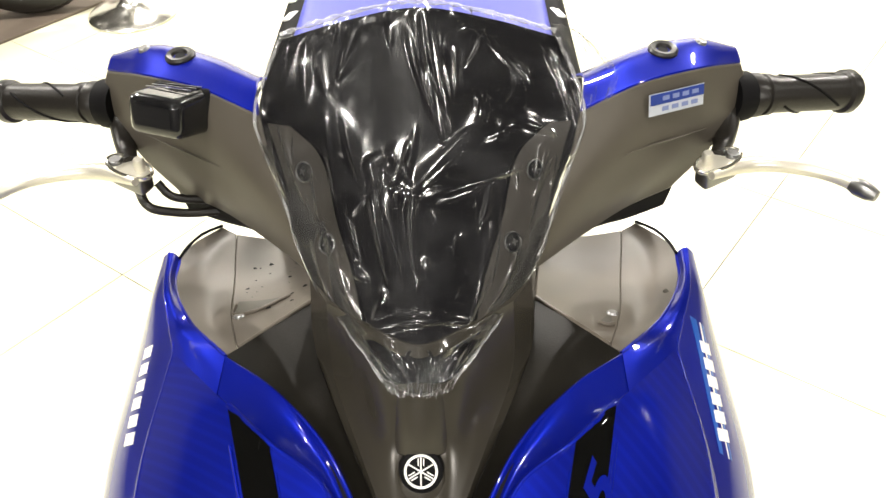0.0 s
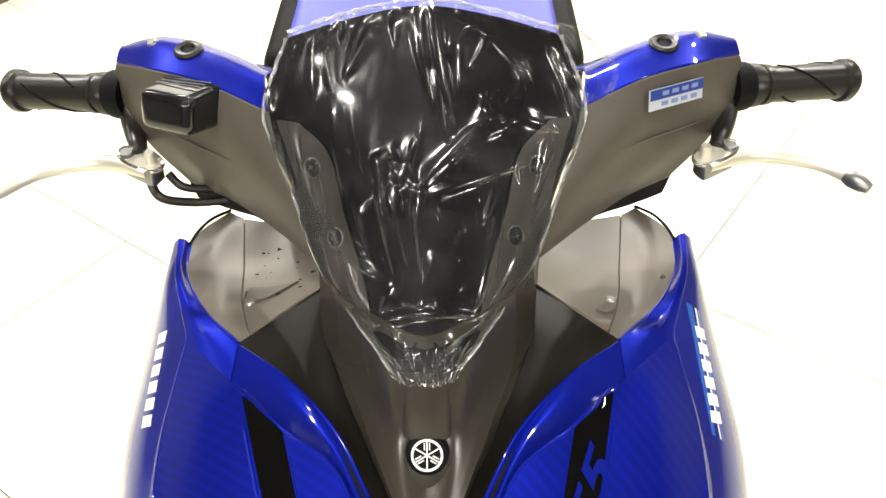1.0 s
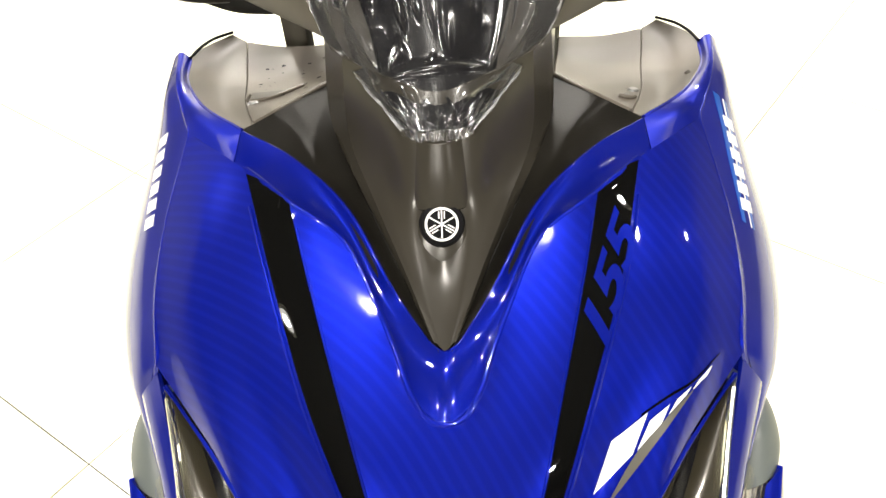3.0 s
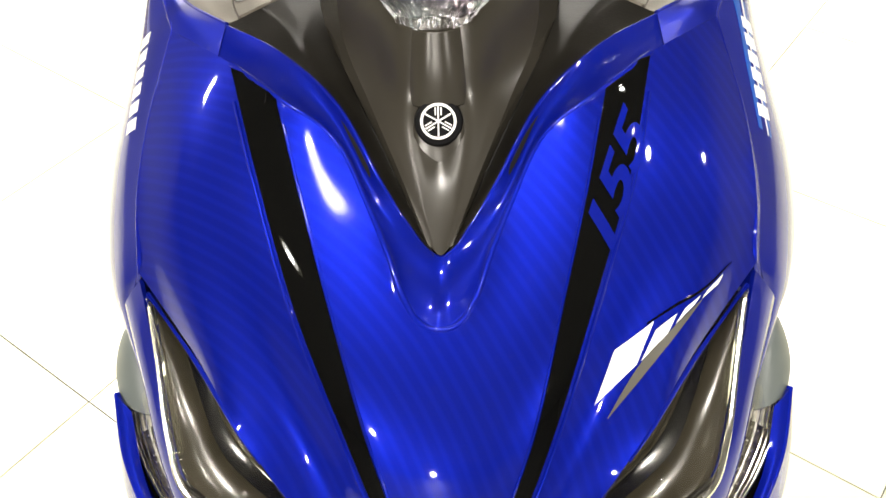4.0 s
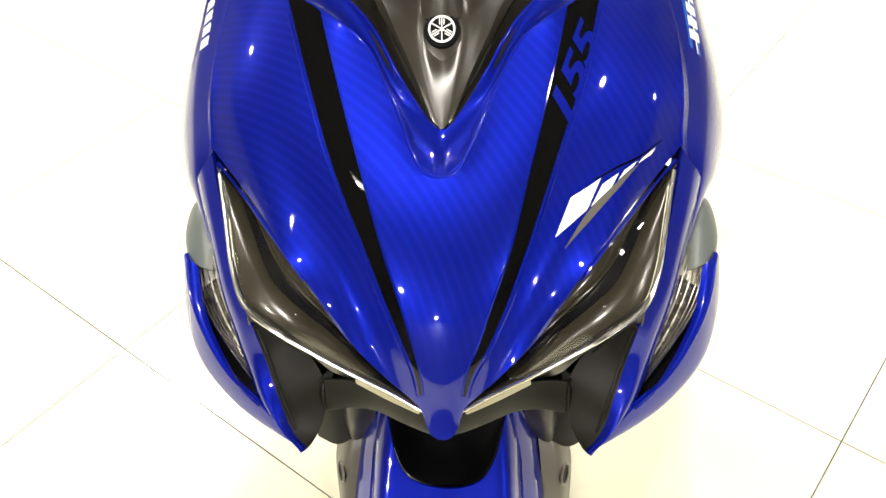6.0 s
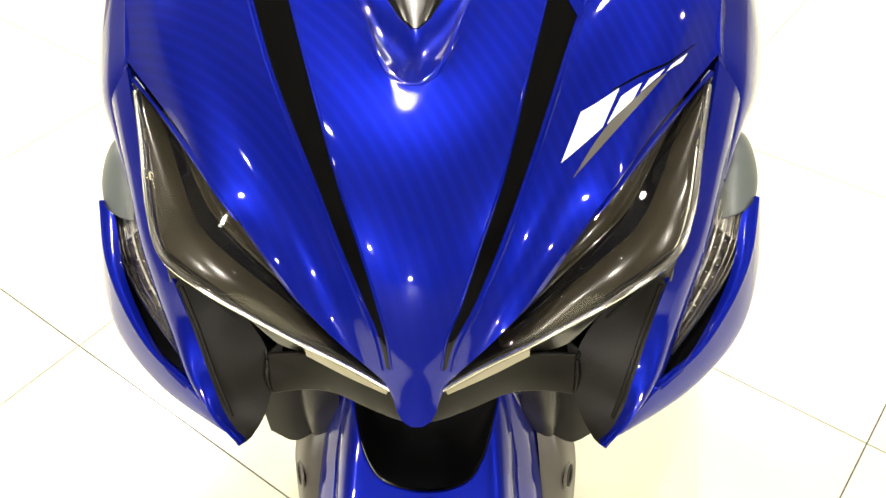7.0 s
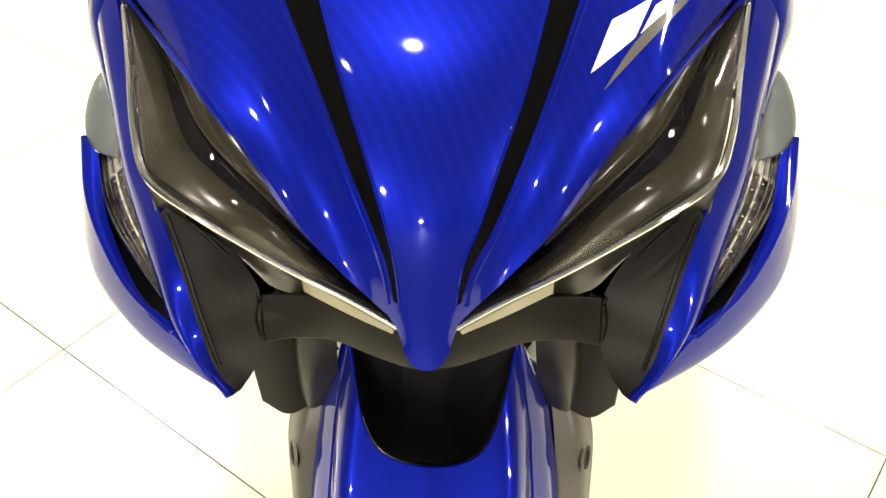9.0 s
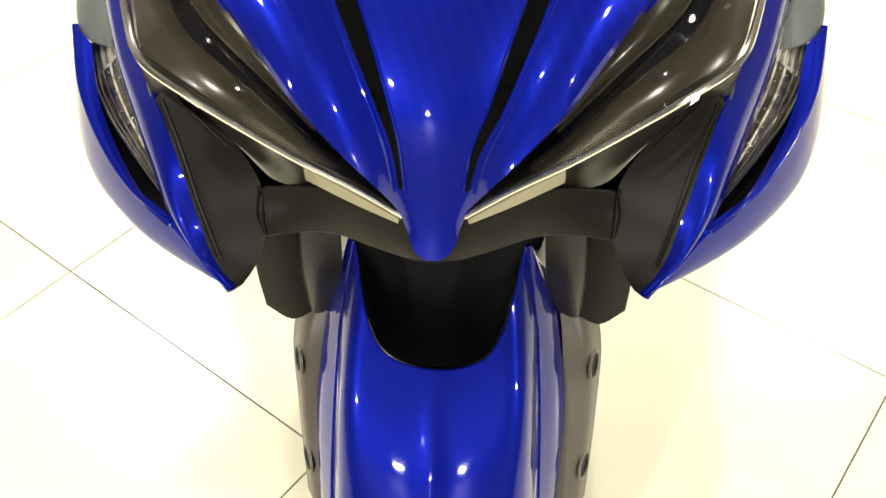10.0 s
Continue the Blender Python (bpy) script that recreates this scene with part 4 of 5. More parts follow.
for s in (1, -1):
    for k in range(2):
        part("mark", box((0.012, 0.030, 0.003), pose(s * 0.199 - 0.018, 1.17 + 0.06 * k, 0.888, 0, s * 8, s * 20), 0), white_film, seat, "white mark", 0)
part("rear_body", box((0.32, 0.95, 0.30), pose(0, 1.36, 0.58), 0.06, 4), black, scooter)
part("tunnel", box((0.20, 0.40, 0.30), pose(0, 0.85, 0.50), 0.05, 4), dark, scooter)
part("rear_tyre", turned([(0.178, -0.06), (0.24, -0.065), (0.275, -0.03), (0.28, 0.0), (0.275, 0.03), (0.24, 0.065), (0.178, 0.06), (0.178, -0.06)], Matrix.Translation((0, 1.60, 0.28)) @ pose(0, 0, 0, 0, 90, 0), 48), rubber, scooter)

# ---- films and badges on the bodywork ----
def tree_of(ob):
    return BVHTree.FromPolygons([v.co.copy() for v in ob.data.vertices], [tuple(f.vertices) for f in ob.data.polygons])


def laid(tree, g, ray, lift=0.0007):
    """Moves a grid of points along the ray onto a panel, a hair above it."""
    out = np.empty_like(g)
    ray = Vector(ray).normalized()
    for i in range(g.shape[0]):
        for j in range(g.shape[1]):
            p = Vector(g[i, j])
            hit, n, _, _ = tree.ray_cast(p - ray * 0.3, ray)
            if hit is None:
                hit, n, _, _ = tree.find_nearest(p)
            if n.dot(ray) > 0:
                n = -n
            out[i, j] = hit + n * lift
    return out


def film(name, tree, a, b, mat, parent, nu=10, nv=3, ray=(0, 0, -1), lift=0.0007, label=""):
    """A thin film between two edge lines, laid onto a panel."""
    g = laid(tree, loft([a, b], nu, nv), ray, lift)
    return part(name, shell(g, 0.0003, [-c for c in ray]), mat, parent, label, 60)


on_hood = tree_of(hood)
up = lambda pts: [(x, y, 0.9) for x, y in pts]
STRIPES = {1: ([(0.127, 0.394), (0.111, 0.328), (0.087, 0.262), (0.062, 0.201), (0.0485, 0.174), (0.034, 0.1515), (0.022, 0.1375), (0.0185, 0.131)],
               [(0.099, 0.373), (0.088, 0.326), (0.0695, 0.259), (0.0515, 0.199), (0.039, 0.172), (0.0275, 0.150), (0.0195, 0.1385), (0.0165, 0.130)]),
           -1: ([(0.127, 0.393), (0.106, 0.325), (0.0825, 0.258), (0.0525, 0.196), (0.0395, 0.171), (0.026, 0.149), (0.020, 0.1395), (0.0172, 0.131)],
                [(0.098, 0.373), (0.084, 0.324), (0.063, 0.257), (0.042, 0.196), (0.0305, 0.170), (0.021, 0.1485), (0.017, 0.139), (0.0152, 0.130)])}
for s, (OUTER, INNER) in STRIPES.items():
    film("stripe", on_hood, up([(s * x, y) for x, y in OUTER]), up([(s * x, y) for x, y in INNER]), decal_black, hood, 60, 6, label="tapering black stripe")
    for line, off in ((OUTER, 0.0030), (INNER, -0.0010)):
        g = laid(on_hood, np.array([[(s * (x + off), y, 0.9) for x, y in curve([(a, b, 0.9) for a, b in line], 40)[3:, :2]]]), (0, 0, -1), 0.0001)
        part("panel_edge", tube([tuple(q) for q in g[0]], 0.0012 if off > 0 else 0.0008, 60, 8), blue, hood)
ARROW = [[(0.086, 0.218), (0.098, 0.243), (0.122, 0.259), (0.111, 0.238)],
         [(0.114, 0.240), (0.123, 0.255), (0.136, 0.264), (0.130, 0.254)],
         [(0.135, 0.259), (0.141, 0.267), (0.151, 0.275), (0.147, 0.270)],
         [(0.152, 0.274), (0.156, 0.279), (0.167, 0.290), (0.163, 0.284)]]
film("arrow_edge", on_hood, up([(0.118, 0.2578), (0.135, 0.2680), (0.152, 0.2780), (0.174, 0.2985)]), up([(0.118, 0.2570), (0.135, 0.2667), (0.152, 0.2769), (0.1735, 0.2977)]), decal_black, hood, 30, 3, lift=0.0006, label="black outline of the arrow")
film("arrow_shade", on_hood, up([(0.0935, 0.2125), (0.1125, 0.2375), (0.134, 0.2575), (0.152, 0.2735)]), up([(0.0938, 0.2123), (0.1165, 0.2345), (0.1375, 0.2565), (0.1522, 0.2733)]), beige, hood, 24, 3, lift=0.0006, label="beige edge of the arrow")
for a, b, c, d in ARROW:
    film("arrow_piece", on_hood, up([a, b]), up([d, c]), white_film, hood, 8, 6, lift=0.0010, label="white arrow piece")

# the capacity figure on the stripe
txt = bpy.data.curves.new("figure", "FONT")
txt.body, txt.size, txt.shear = "155", 0.036, 0.35
txt.space_character = 0.95
txt.offset = 0.0010
tob = new("figure", txt)
tme = bpy.data.meshes.new_from_object(tob)
bpy.data.objects.remove(tob)
bm = bmesh.new()
bm.from_mesh(tme)
bpy.data.meshes.remove(tme)
bmesh.ops.triangulate(bm, faces=bm.faces)
bmesh.ops.subdivide_edges(bm, edges=[e for e in bm.edges if e.calc_length() > 0.006], cuts=1)
bmesh.ops.triangulate(bm, faces=bm.faces)
run, rise = Vector((0.031, 0.079)).normalized(), Vector((-0.079, 0.031)).normalized()
wide = max(v.co.x for v in bm.verts)
for v in bm.verts:
    q = Vector((0.0935, 0.2765)) + run * (v.co.x / wide * 0.086) + rise * (v.co.y / 0.0262 * 0.0185)
    hit, n, _, _ = on_hood.ray_cast(Vector((q.x, q.y, 1.2)), Vector((0, 0, -1)))
    v.co = hit + n * 0.0013 * (1 if n.z > 0 else -1)
part("figure", bm, blue, hood, "blue figure 155 on the black stripe", 60)

# white marks on the flanks
for ob in [o for o in scooter.children if o.name.startswith("side_fairing")]:
    s = 1 if ob.data.vertices[0].co.x > 0 else -1
    tr = tree_of(ob)
    for k in range(6):
        f = k / 6
        a0, a1 = np.array((0.206, 0.470, 0.970)), np.array((0.214, 0.399, 0.940))
        across = np.array((0.012, 0.004, -0.010))
        p0, p1 = a0 + (a1 - a0) * f, a0 + (a1 - a0) * (f + 0.115)
        g = [[tuple(p0 * (s, 1, 1)), tuple((p0 + across * 0.85) * (s, 1, 1))], [tuple(p1 * (s, 1, 1)), tuple((p1 + across * 0.85) * (s, 1, 1))]]
        film("mark", tr, g[0], g[1], white_film, ob, 5, 5, ray=(-s * 0.6, 0.28, -0.75), label="white mark")

# cyan and white streaks that imitate a bright reflection in the right flank
ob = [o for o in scooter.children if o.name.startswith("side_fairing") and o.data.vertices[0].co.x > 0][0]
tr = tree_of(ob)
for d, w, tone in ((0.0022, 0.0050, cyan), (0.0100, 0.0014, white_film), (0.0120, 0.0022, cyan)):
    film("flank_reflection", tr, [(0.199 + d, 0.486, 0.982 - d), (0.205 + d, 0.440, 0.966 - d), (0.210 + d, 0.395, 0.940 - d)], [(0.199 + d + w, 0.486, 0.982 - d - w), (0.205 + d + w, 0.440, 0.966 - d - w), (0.210 + d + w * 0.6, 0.395, 0.940 - d - w * 0.6)], tone, ob, 16, 4, ray=(-0.6, 0.28, -0.75), lift=0.0004, label="painted reflection streak along the flank")

# round badge
m = facing((0, 0.3545, 0.9822), (0, -0.66, 0.75))
seat_pose = m @ pose(0, -0.0075, -0.0042, 8, 0, 0) @ Matrix.Diagonal((1.0, 1.45, 1.0, 1.0))
part("badge_seat", turned([(0, 0.0010), (0.0120, 0.0008), (0.0150, -0.0008), (0.0168, -0.0040), (0.0172, -0.0090)], seat_pose, 48), grey_gloss, scooter, "rounded grey seat of the badge")
badge = part("badge", turned([(0, 0.0005), (0.0105, 0.0), (0.0135, -0.0015), (0.0150, -0.006), (0, -0.006)], m, 48), matt, scooter, "round badge with a white ring on black")
part("ring", turned([(0.0091, 0.0005), (0.0091, 0.0014), (0.0107, 0.0014), (0.0107, 0.0002)], m, 48), white_film, badge, "white ring")
for k in range(3):
    spin = m @ pose(0, 0, 0.001, 0, 0, 120 * k)
    part("bar", box((0.0009, 0.0175, 0.0010), spin, 0), white_film, badge, "white bar", 0)
    for s in (1, -1):
        part("bar", box((0.0008, 0.0046, 0.0010), spin @ pose(s * 0.0017, 0.0058, 0), 0), white_film, badge, "white bar", 0)

# ridge over the badge
panel("centre_ridge", [both([(0, 0.3810, 1.026), (0.005, 0.3816, 1.026), (0.011, 0.3850, 1.025), (0.019, 0.394, 1.022)]), both([(0, 0.3690, 1.004), (0.006, 0.3696, 1.004), (0.013, 0.3730, 1.003), (0.022, 0.383, 1.000)]), both([(0, 0.3610, 0.986), (0.007, 0.3620, 0.986), (0.015, 0.3650, 0.985), (0.024, 0.376, 0.982)])], grey_gloss, scooter, 30, 16, 0.002)

# ---- windscreen tabs and screws ----
on_screen = tree_of(screen)
hit, n, _, _ = on_screen.find_nearest(Vector((0, 0.394, 1.0405)))
hole = facing(hit, n if n.y < 0 else -n)
part("round_recess", turned([(0, 0.0003), (0.0078, 0.0003), (0.0090, 0.0016), (0.0100, 0.0012), (0.0102, -0.001)], hole, 40), black, screen, "round black recess")
for s in (1, -1):
    tab = film("screen_tab", on_screen, [(s * 0.1000, 0.45, 1.147), (s * 0.095, 0.45, 1.131), (s * 0.084, 0.45, 1.095), (s * 0.064, 0.42, 1.058), (s * 0.050, 0.40, 1.045)], [(s * 0.0840, 0.45, 1.147), (s * 0.0650, 0.45, 1.133), (s * 0.052, 0.43, 1.098), (s * 0.040, 0.42, 1.070), (s * 0.034, 0.40, 1.050)], tab_mat, scooter, 24, 10, ray=(0, 0.8, -0.2), lift=0.0025, label="grey fixing tab of the windscreen")
    for x, y, z in ((0.0745, 0.503, 1.106), (0.059, 0.465, 1.076)):
        hit, n, _, _ = on_screen.find_nearest(Vector((s * x, y, z)))
        m = facing(hit + n * 0.003, n if n.y < 0 else -n)
        screw = part("screw", turned([(0, 0.0010), (0.0025, 0.0014), (0.0050, 0.0008), (0.0064, -0.0006), (0.0064, -0.003), (0, -0.003)], m, 24), black, scooter, "black cross-head screw")
        part("washer", turned([(0.0060, -0.0006), (0.0066, 0.0004), (0.0070, 0.0002), (0.0074, -0.002)], m, 24), steel, screw, "bright washer")
        for k in (0, 90):
            part("slot", box((0.0009, 0.0050, 0.0006), m @ pose(0, 0, 0.0012, 0, 0, k + 20), 0), steel, screw, "", 0)

# ---- handlebar details ----
sw = facing((-0.1650, 0.552, 1.1255), (-0.34, -0.88, 0.32), (0, 0.25, 0.97))
switch = part("switch_box", box((0.047, 0.031, 0.046), sw @ pose(0, 0, 0.008, 0, 0, -3), 0.0075, 4, 0.88), black, scooter, "glossy black box on the handlebar cover")
part("surround", box((0.048, 0.033, 0.012), sw @ pose(0.001, -0.0005, -0.0035, 0, 0, -3), 0.0055, 3), matt, switch)
for k in range(3):
    part("bar", box((0.036, 0.0012, 0.0006), sw @ pose(0, 0.0158, 0.000 + 0.006 * k, 90, 0, 0), 0), steel, switch, "", 0)
st = facing((0.1755, 0.5575, 1.124), (0.49, -0.81, 0.33), (0, 0.35, 0.93))
sticker = part("sticker", box((0.0500, 0.0150, 0.0008), st @ pose(0, 0, 0.0030, 0, 0, 4), 0), sticker_silver, scooter, "small blue and silver sticker", 0)
part("band", box((0.0490, 0.0074, 0.0004), st @ pose(0, 0.0035, 0.0037, 0, 0, 4), 0), sticker_blue, sticker, "blue half", 0)
sticker_pale = material("sticker_pale_blue", (0.22, 0.27, 0.50), 0.3, 0.3, 0.5)
for row, mat, y in ((0, sticker_pale, 0.0035), (1, sticker_pale, -0.0037)):
    for k in range(4):
        part("bar", box((0.0058, 0.0030, 0.0004), st @ pose(-0.011 + k * 0.0090, y + 0.0006 * k - 0.0006, 0.0041, 0, 0, 4), 0), mat, sticker, "", 0)
on_top = {1: None, -1: None}
for ob in scooter.children:
    if ob.name.startswith("handlebar_top"):
        on_top[1 if ob.data.vertices[0].co.x > 0 else -1] = tree_of(ob)
for s in (1, -1):
    hit, n, _, _ = on_top[s].find_nearest(Vector((s * 0.171, 0.589, 1.145)))
    m = facing(hit, n if n.z > 0 else -n)
    plug = part("mirror_plug", turned([(0, -0.001), (0.0045, -0.001), (0.0058, 0.0020), (0.0090, 0.0026), (0.0106, 0.001), (0.0106, -0.004), (0, -0.004)], m, 32), rubber, scooter, "black rubber plug in the mirror hole")
    part("recess", turned([(0, 0.0006), (0.0038, 0.0006), (0.0038, -0.002), (0, -0.002)], m, 24), matt, plug)
    hit, n, _, _ = on_top[s].find_nearest(Vector((s * 0.203, 0.606, 1.142)))
    m = facing(hit, n if n.z > 0 else -n)
    part("top_screw", turned([(0, 0.002), (0.0035, 0.0018), (0.0045, 0.0), (0.0045, -0.003), (0, -0.003)], m, 20), steel, scooter, "bright screw head")
    # switch housing between cover and grip
    a, b = Vector((s * 0.232, 0.607, 1.094)), Vector((s * 0.250, 0.613, 1.0915))
    part("switch_housing", turned([(0, 0), (0.0190, 0.0), (0.0200, 0.006), (0.0190, 0.016), (0, 0.018)], facing(a, b - a), 24), matt, scooter, "black switch housing")
    part("cover_underside", shell(loft([[(s * 0.114, 0.515, 1.038), (s * 0.155, 0.549, 1.034), (s * 0.192, 0.566, 1.040)], [(s * 0.130, 0.538, 1.024), (s * 0.158, 0.556, 1.016), (s * 0.188, 0.566, 1.020)], [(s * 0.138, 0.560, 1.012), (s * 0.160, 0.575, 1.008), (s * 0.188, 0.580, 1.014)]], 12, 5), 0.003, (0, -0.5, -0.8)), matt, scooter)
    grip_at = pose(s * 0.214, 0.546, 1.074, 0, s * -8, s * 25)
    clamp = part("lever_clamp", box((0.030, 0.015, 0.018), grip_at @ pose(0, 0, -0.004), 0.005, 3), steel, scooter, "alloy lever clamp")
    ring = [tuple(grip_at @ Vector((0.0185 * math.cos(k * math.tau / 24), 0.0095 * math.sin(k * math.tau / 24), 0.006))) for k in range(25)]
    part("clamp_plate", turned([(0, 0.0012), (0.92, 0.0012), (1.0, 0.0), (1.0, -0.003), (0, -0.003)], grip_at @ Matrix.Translation((0, 0, 0.0055)) @ Matrix.Diagonal((0.0180, 0.0092, 1, 1)), 40), silver, clamp, "oval silver plate")
    part("clamp_rim", tube(ring, 0.0015, 60, 8), chrome, clamp)
    part("adjuster", turned([(0, 0.010), (0.0030, 0.010), (0.0042, 0.008), (0.0042, -0.006), (0, -0.006)], grip_at @ pose(-s * 0.009, 0.001, 0.007), 18), silver, clamp, "small round adjuster")
    part("pivot_bolt", turned([(0, 0.002), (0.0045, 0.002), (0.0055, 0.0), (0.0055, -0.010), (0, -0.010)], pose(s * 0.224, 0.549, 1.0825), 20), steel, clamp)
    part("lever_mount", tube([(s * 0.236, 0.606, 1.090), (s * 0.232, 0.592, 1.080), (s * 0.224, 0.570, 1.075), (s * 0.214, 0.550, 1.079)], [0.010, 0.009, 0.007, 0.006], 24, 10), rubber, scooter, "black lever mount")
part("brake_cable", tube([(-0.212, 0.545, 1.066), (-0.206, 0.537, 1.050), (-0.188, 0.543, 1.038), (-0.150, 0.560, 1.026)], 0.0036, 30, 8), rubber, scooter, "black cable loop")
part("brake_cable", tube([(-0.200, 0.552, 1.060), (-0.192, 0.549, 1.050), (-0.172, 0.556, 1.040), (-0.140, 0.572, 1.030)], 0.0034, 30, 8), rubber, scooter, "black cable loop")
for pts in ([(0.140, 0.529, 1.0965), (0.157, 0.540, 1.096), (0.182, 0.555, 1.093), (0.210, 0.573, 1.089)], [(-0.143, 0.532, 1.089), (-0.174, 0.550, 1.091), (-0.204, 0.569, 1.091)]):
    part("cover_crease", tube(pts, [0.0002, 0.0009, 0.0002], 30, 6), grey, scooter)
part("lever_tip", turned([(0, -0.004), (0.005, -0.003), (0.0065, 0.002), (0.0060, 0.010), (0.0040, 0.016), (0, 0.017)], facing((0.308, 0.527, 1.070), (0.016, -0.02, 0.0)), 16), steel, scooter)

# ---- pockets: recesses, screws, trim and specks ----
for ob, s in zip(pockets, (1, -1)):
    tr = tree_of(ob)

    def lay(points, lift=0.0008):
        return [tuple(q) for q in laid(tr, np.array([[(x, y, 0.99) for x, y in points]]), (0, 0, -1), lift)[0]]
    # the recesses are flat films whose dark tone stands for shade
    if s < 0:
        film("slot", tr, up([(-0.147, 0.509), (-0.128, 0.510), (-0.108, 0.513)]), up([(-0.146, 0.492), (-0.132, 0.494), (-0.110, 0.511)]), slot_mat, ob, 12, 6, label="flat dark film standing for a recess's shade")
        part("slot_lip", tube(lay([(-0.148, 0.503), (-0.146, 0.490), (-0.132, 0.4925), (-0.107, 0.5125)]), 0.0013, 30, 8), pocket_mat, ob)
    else:
        film("slot", tr, up([(0.129, 0.474), (0.137, 0.484)]), up([(0.139, 0.473), (0.1395, 0.482)]), slot_mat, ob, 5, 5, label="flat dark film standing for a recess's shade")
        part("slot_lip", tube(lay([(0.128, 0.473), (0.134, 0.4705), (0.140, 0.473)]), 0.0014, 14, 8), pocket_mat, ob)
        part("wall_clip", box((0.004, 0.007, 0.004), pose(0.190, 0.515, 0.9735, 0, -20, 30), 0.001, 2), slot_mat, ob)
    hit, n, _, _ = tr.ray_cast(Vector((s * 0.1415, 0.488, 1.1)), Vector((0, 0, -1)))
    part("pocket_screw", turned([(0, 0.0015), (0.003, 0.0015), (0.0045, 0.0), (0.0045, -0.002), (0, -0.002)], facing(hit, n if n.z > 0 else -n), 16), steel, ob)
    part("trim", tube([(s * x, y, z + 0.0012) for x, y, z in ((0.2068, 0.560, 0.973), (0.2045, 0.577, 0.970), (0.197, 0.596, 0.967), (0.183, 0.610, 0.9645))], 0.0013, 24, 6), matt, ob, "thin black trim")
    edge = lay([(s * 0.0835, 0.4935), (s * 0.110, 0.4680), (s * 0.131, 0.4470)], 0.0002)
    part("front_edge", tube(edge, 0.0016, 30, 8), pocket_mat, ob)
    if s < 0:
        rng = random.Random(4)
        bm = bmesh.new()
        for k in range(34):
            x, y = -0.095 - rng.random() * 0.055, 0.49 + rng.random() * 0.085
            hit, n, _, _ = tr.ray_cast(Vector((x, y, 1.1)), Vector((0, 0, -1)))
            if hit is None:
                continue
            r = 0.0004 + rng.random() ** 3 * 0.0016
            q = facing(hit + n * 0.0004, n if n.z > 0 else -n)
            bm.faces.new([bm.verts.new(q @ Vector((r * (0.6 + rng.random()) * math.cos(a * math.tau / 6), r * (0.6 + rng.random()) * math.sin(a * math.tau / 6), 0))) for a in range(6)])
        part("specks", bm, matt, ob, "dark specks of dirt", 0)["kind"] = "stuff"

# ---- the room ----
def slab(name, size, at, mat, label, kind="structure"):
    ob = mesh_ob(name, box(size, Matrix.Identity(4), 0), mat, None, "", 0)
    ob.location = at
    return tagged(ob, label, kind=kind)


X0, X1, Y0, Y1, HIGH = -6.0, 6.0, -5.0, 5.6, 3.0
CX, CY, WX, WY = (X0 + X1) / 2, (Y0 + Y1) / 2, X1 - X0, Y1 - Y0
# unseen walls close the room: white behind, dark elsewhere, to shape the reflections
slab("wall_north", (WX + 0.4, 0.2, HIGH), (CX, Y1 + 0.1, HIGH / 2), white_mat, "plain unseen showroom wall, white for bright reflections")
slab("wall_south", (WX + 0.4, 0.2, HIGH), (CX, Y0 - 0.1, HIGH / 2), wall_mat, "plain unseen showroom wall, dark grey to keep reflections deep")
slab("wall_east", (0.2, WY, HIGH), (X1 + 0.1, CY, HIGH / 2), side_wall_mat, "plain unseen showroom wall, dark grey to keep reflections deep")
slab("wall_west", (0.2, WY, HIGH), (X0 - 0.1, CY, HIGH / 2), side_wall_mat, "plain unseen showroom wall, dark grey to keep reflections deep")
slab("ceiling", (WX + 0.4, WY + 0.4, 0.2), (CX, CY, HIGH + 0.1), ceiling_mat, "plain dark showroom ceiling")
floor = slab("floor", (WX, WY, 0.1), (CX, CY, -0.054), joint_mat, "large cream floor tiles with thin grey joints")

# a brown sheet for the brownish, shaded floor, a crowd post's base and parked wheels beyond
sheet_tone = material("brown_sheet", (0.30, 0.24, 0.18), 0.7)
mottle(sheet_tone, 5.0, (0.105, 0.082, 0.062), (0.135, 0.107, 0.082))
grain(sheet_tone, 120.0, 0.3, 0.001)
sheet_ob = mesh_ob("shaded_floor_sheet", box((2.4, 1.5, 0.012), Matrix.Identity(4), 0.003), sheet_tone, None, "", 0)
sheet_ob.location, sheet_ob.rotation_euler = (-1.97, 3.618, 0.006), (0, 0, radians(50.2))
tagged(sheet_ob, "thin brown sheet added for the brownish, shaded corner of the floor", "floor mat")

# post and wheels
post = thing("barrier_post", "chrome barrier post with a round dished base", "barrier post", (-1.26, 3.02, 0))
part("base", turned([(0, 0.001), (0.172, 0.001), (0.175, 0.008), (0.165, 0.016), (0.120, 0.030), (0.060, 0.046), (0.034, 0.070), (0.030, 0.10), (0, 0.10)], Matrix.Identity(4), 64), chrome, post, "dished chrome base")
part("pole", turned([(0.030, 0.09), (0.030, 0.92), (0.034, 0.93), (0.034, 0.97), (0.02, 0.985), (0, 0.985)], Matrix.Identity(4), 40), chrome, post)
parked = thing("parked_wheel", "black motorcycle wheel standing on the showroom floor", "wheel", (-1.64, 3.02, 0.312))
wm = pose(0, 0, 0, 90, 0, 12)
part("tyre", turned([(0.20, -0.050), (0.24, -0.058), (0.28, -0.045), (0.298, -0.015), (0.298, 0.015), (0.28, 0.045), (0.24, 0.058), (0.20, 0.050), (0.20, -0.050)], wm, 64), rubber, parked)
part("rim", turned([(0.17, -0.040), (0.20, -0.046), (0.20, 0.046), (0.17, 0.040), (0.165, 0.0), (0.17, -0.040)], wm, 48), black, parked)
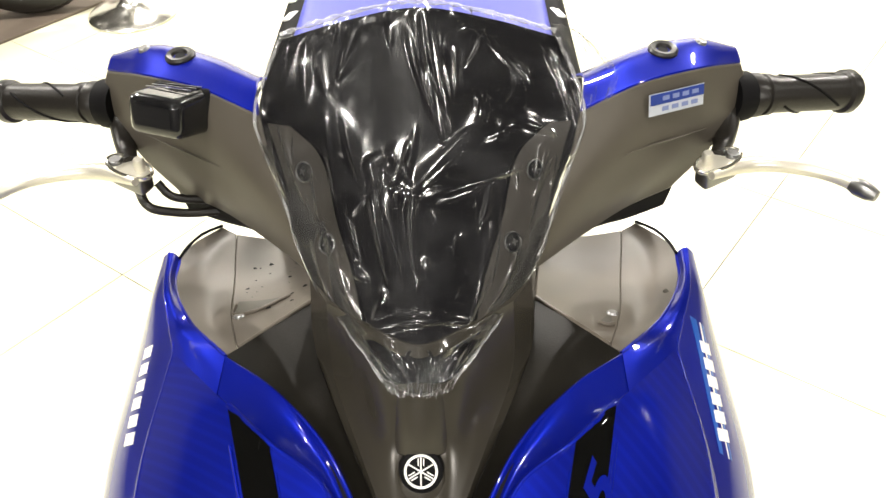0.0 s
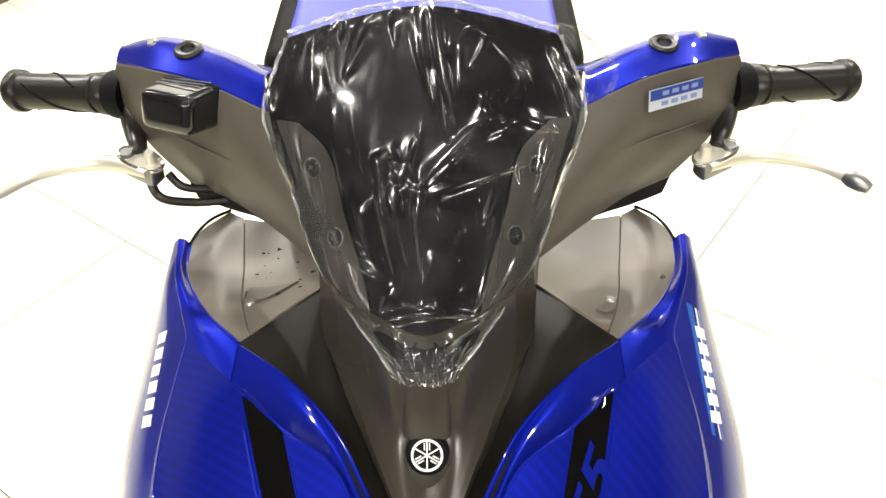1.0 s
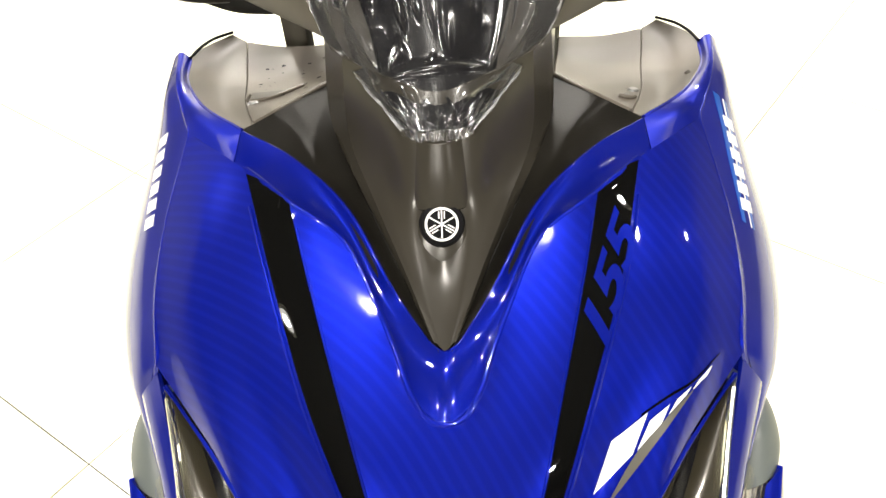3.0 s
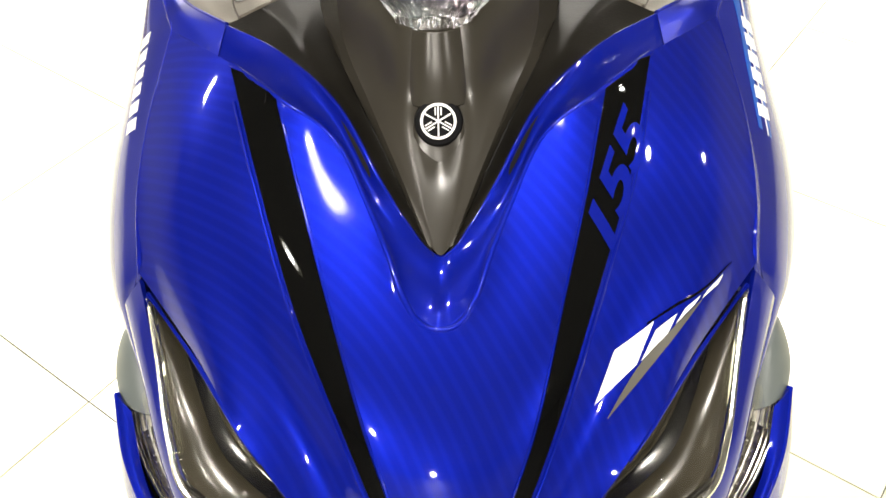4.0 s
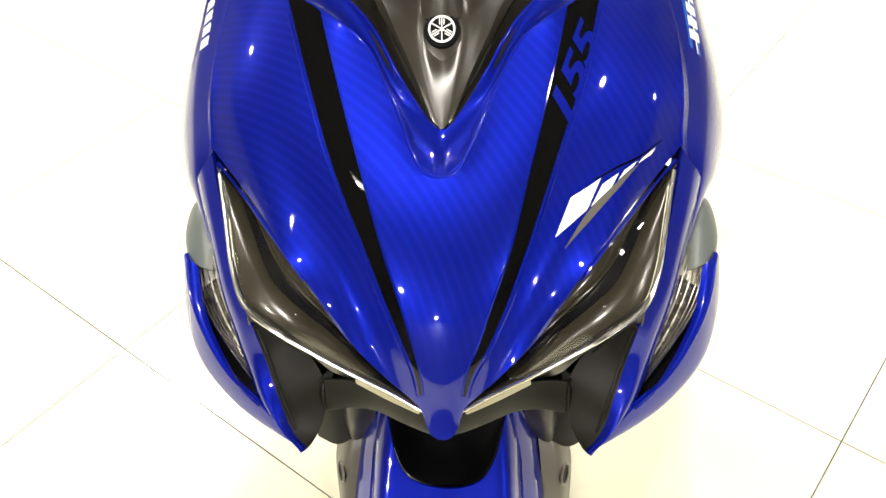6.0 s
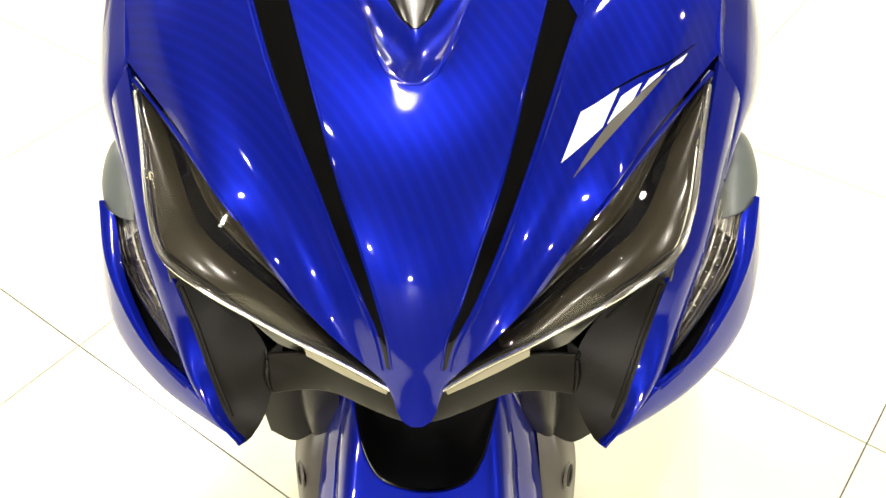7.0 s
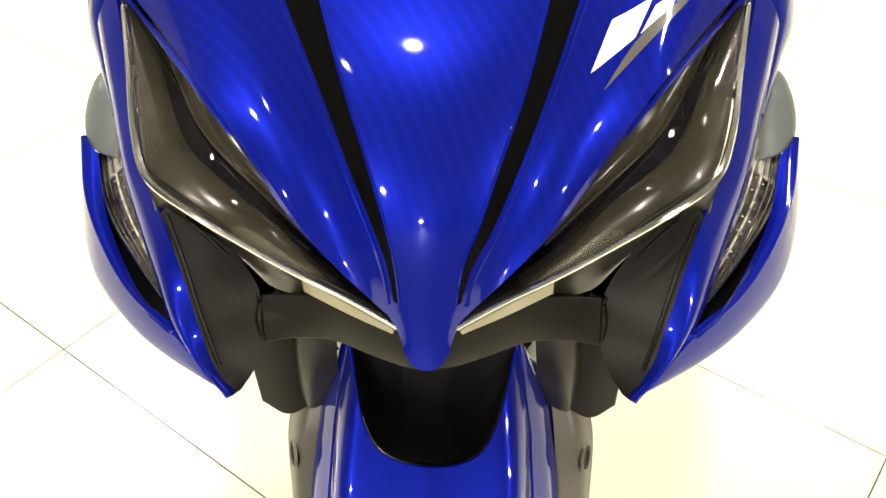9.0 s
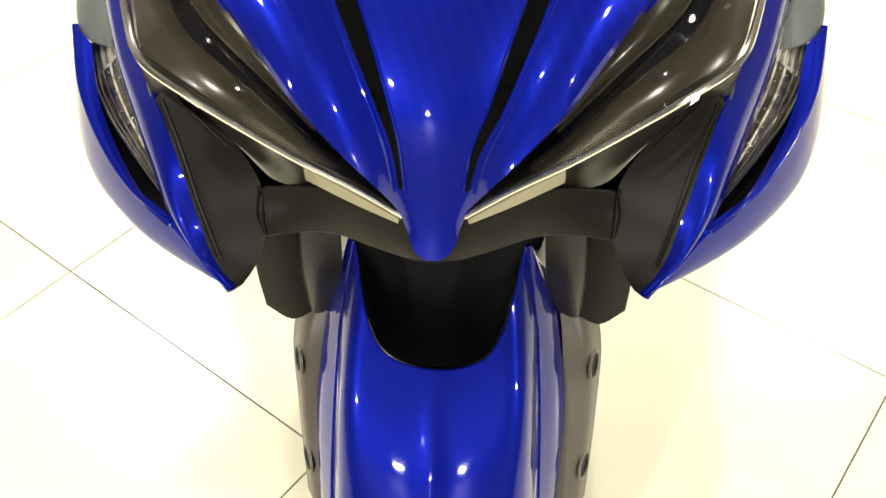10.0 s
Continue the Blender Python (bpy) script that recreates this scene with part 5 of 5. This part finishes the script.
part("hub", turned([(0, -0.05), (0.05, -0.05), (0.05, 0.05), (0, 0.05)], wm, 32), steel, parked)
for k in range(5):
    part("spoke", box((0.030, 0.13, 0.02), wm @ pose(0, 0, 0, 0, 0, 72 * k) @ pose(0, 0.108, 0), 0.005, 2), black, parked)

copy_thing(parked, pose(-2.02, 2.74, 0.312, 0, 0, 50))

# downlights set into the ceiling
glow = bpy.data.materials.new("lamp_glow")
glow.use_nodes = True
em = glow.node_tree.nodes.new("ShaderNodeEmission")
em.inputs["Color"].default_value, em.inputs["Strength"].default_value = (1.0, 0.96, 0.88, 1), 12.0
glow.node_tree.links.new(em.outputs[0], glow.node_tree.nodes["Material Output"].inputs["Surface"])
LAMPS = [(-0.2, -0.05, 28), (-1.1, -0.5, 12), (1.7, 0.1, 14), (-2.0, -3.3, 170), (2.75, -2.9, 150), (-0.5, -4.6, 120), (-4.0, 1.9, 80), (4.6, 1.0, 40),
         (0.2, 2.6, 70), (-1.9, 2.3, 85), (2.2, 2.8, 85), (-1.4, 4.5, 110), (1.6, 4.6, 110)]
for x, y, watts in LAMPS:
    lamp = thing("downlight", "round white ceiling downlight, lit", "ceiling lamp", (x, y, HIGH), "ceiling downlights")
    part("trim_ring", turned([(0.075, 0.0), (0.075, -0.010), (0.095, -0.012), (0.102, -0.004), (0.102, 0.0)], Matrix.Identity(4), 32), white_film, lamp)
    part("diffuser", turned([(0, -0.006), (0.074, -0.006), (0.074, -0.002), (0, -0.002)], Matrix.Identity(4), 32), glow, lamp, "glowing disc")
    li = bpy.data.lights.new("downlight_lamp", "AREA")
    li.shape, li.size, li.energy, li.color = "DISK", 0.07 if -1.5 < x < 0 and -1 < y < 0 else 0.13, watts, (1.0, 0.95, 0.87)
    ob = new("lamp_beam", li)
    ob.parent = lamp
    ob.location = (0, 0, -0.02)

# floor tiles, 0.6 m, laid askew to the scooter
T = 0.615
ORIGIN = Vector((-0.711, 0.694, 0))
AXES = Matrix(((math.cos(radians(-33.5)), math.cos(radians(52)), 0), (math.sin(radians(-33.5)), math.sin(radians(52)), 0), (0, 0, 1)))
bm = box((T - 0.0028, T - 0.0028, 0.008), AXES.to_4x4(), 0)
tile_mesh = bpy.data.meshes.new("tile")
bm.to_mesh(tile_mesh)
bm.free()
tile_mesh.materials.append(tile_mat)
far = []
for i in range(-18, 19):
    for j in range(-18, 19):
        p = ORIGIN + AXES @ Vector(((i + 0.5) * T, (j + 0.5) * T, 0))
        if X0 - 0.42 < p.x < X1 + 0.42 and Y0 - 0.42 < p.y < Y1 + 0.42:
            edge_tile = not (X0 + 0.42 < p.x < X1 - 0.42 and Y0 + 0.42 < p.y < Y1 - 0.42)
            if edge_tile or (p.x) ** 2 + (p.y - 1.6) ** 2 > 4.6 ** 2:
                far.append(p)
                continue
            ob = new("tile", tile_mesh)
            ob.parent = floor
            ob.matrix_parent_inverse = Matrix.Translation(floor.location).inverted()
            ob.location = (p.x, p.y, -0.004)
bm = bmesh.new()
for p in far:
    q = [bm.verts.new(Vector((p.x, p.y, 0)) + AXES @ Vector((a * (T - 0.0028) / 2, b * (T - 0.0028) / 2, c))) for c in (-0.008, 0) for a, b in ((-1, -1), (1, -1), (1, 1), (-1, 1))]
    bm.faces.new(q[4:])
    for k in range(4):
        bm.faces.new((q[k], q[(k + 1) % 4], q[4 + (k + 1) % 4], q[4 + k]))
for co, no in (((X0, 0, 0), (-1, 0, 0)), ((X1, 0, 0), (1, 0, 0)), ((0, Y0, 0), (0, -1, 0)), ((0, Y1, 0), (0, 1, 0))):
    bmesh.ops.bisect_plane(bm, geom=bm.verts[:] + bm.edges[:] + bm.faces[:], plane_co=co, plane_no=no, clear_outer=True)
rest = part("far_tiles", bm, tile_mat, floor, "", 0)
rest.matrix_parent_inverse = Matrix.Translation(floor.location).inverted()
rest["kind"] = "stuff"
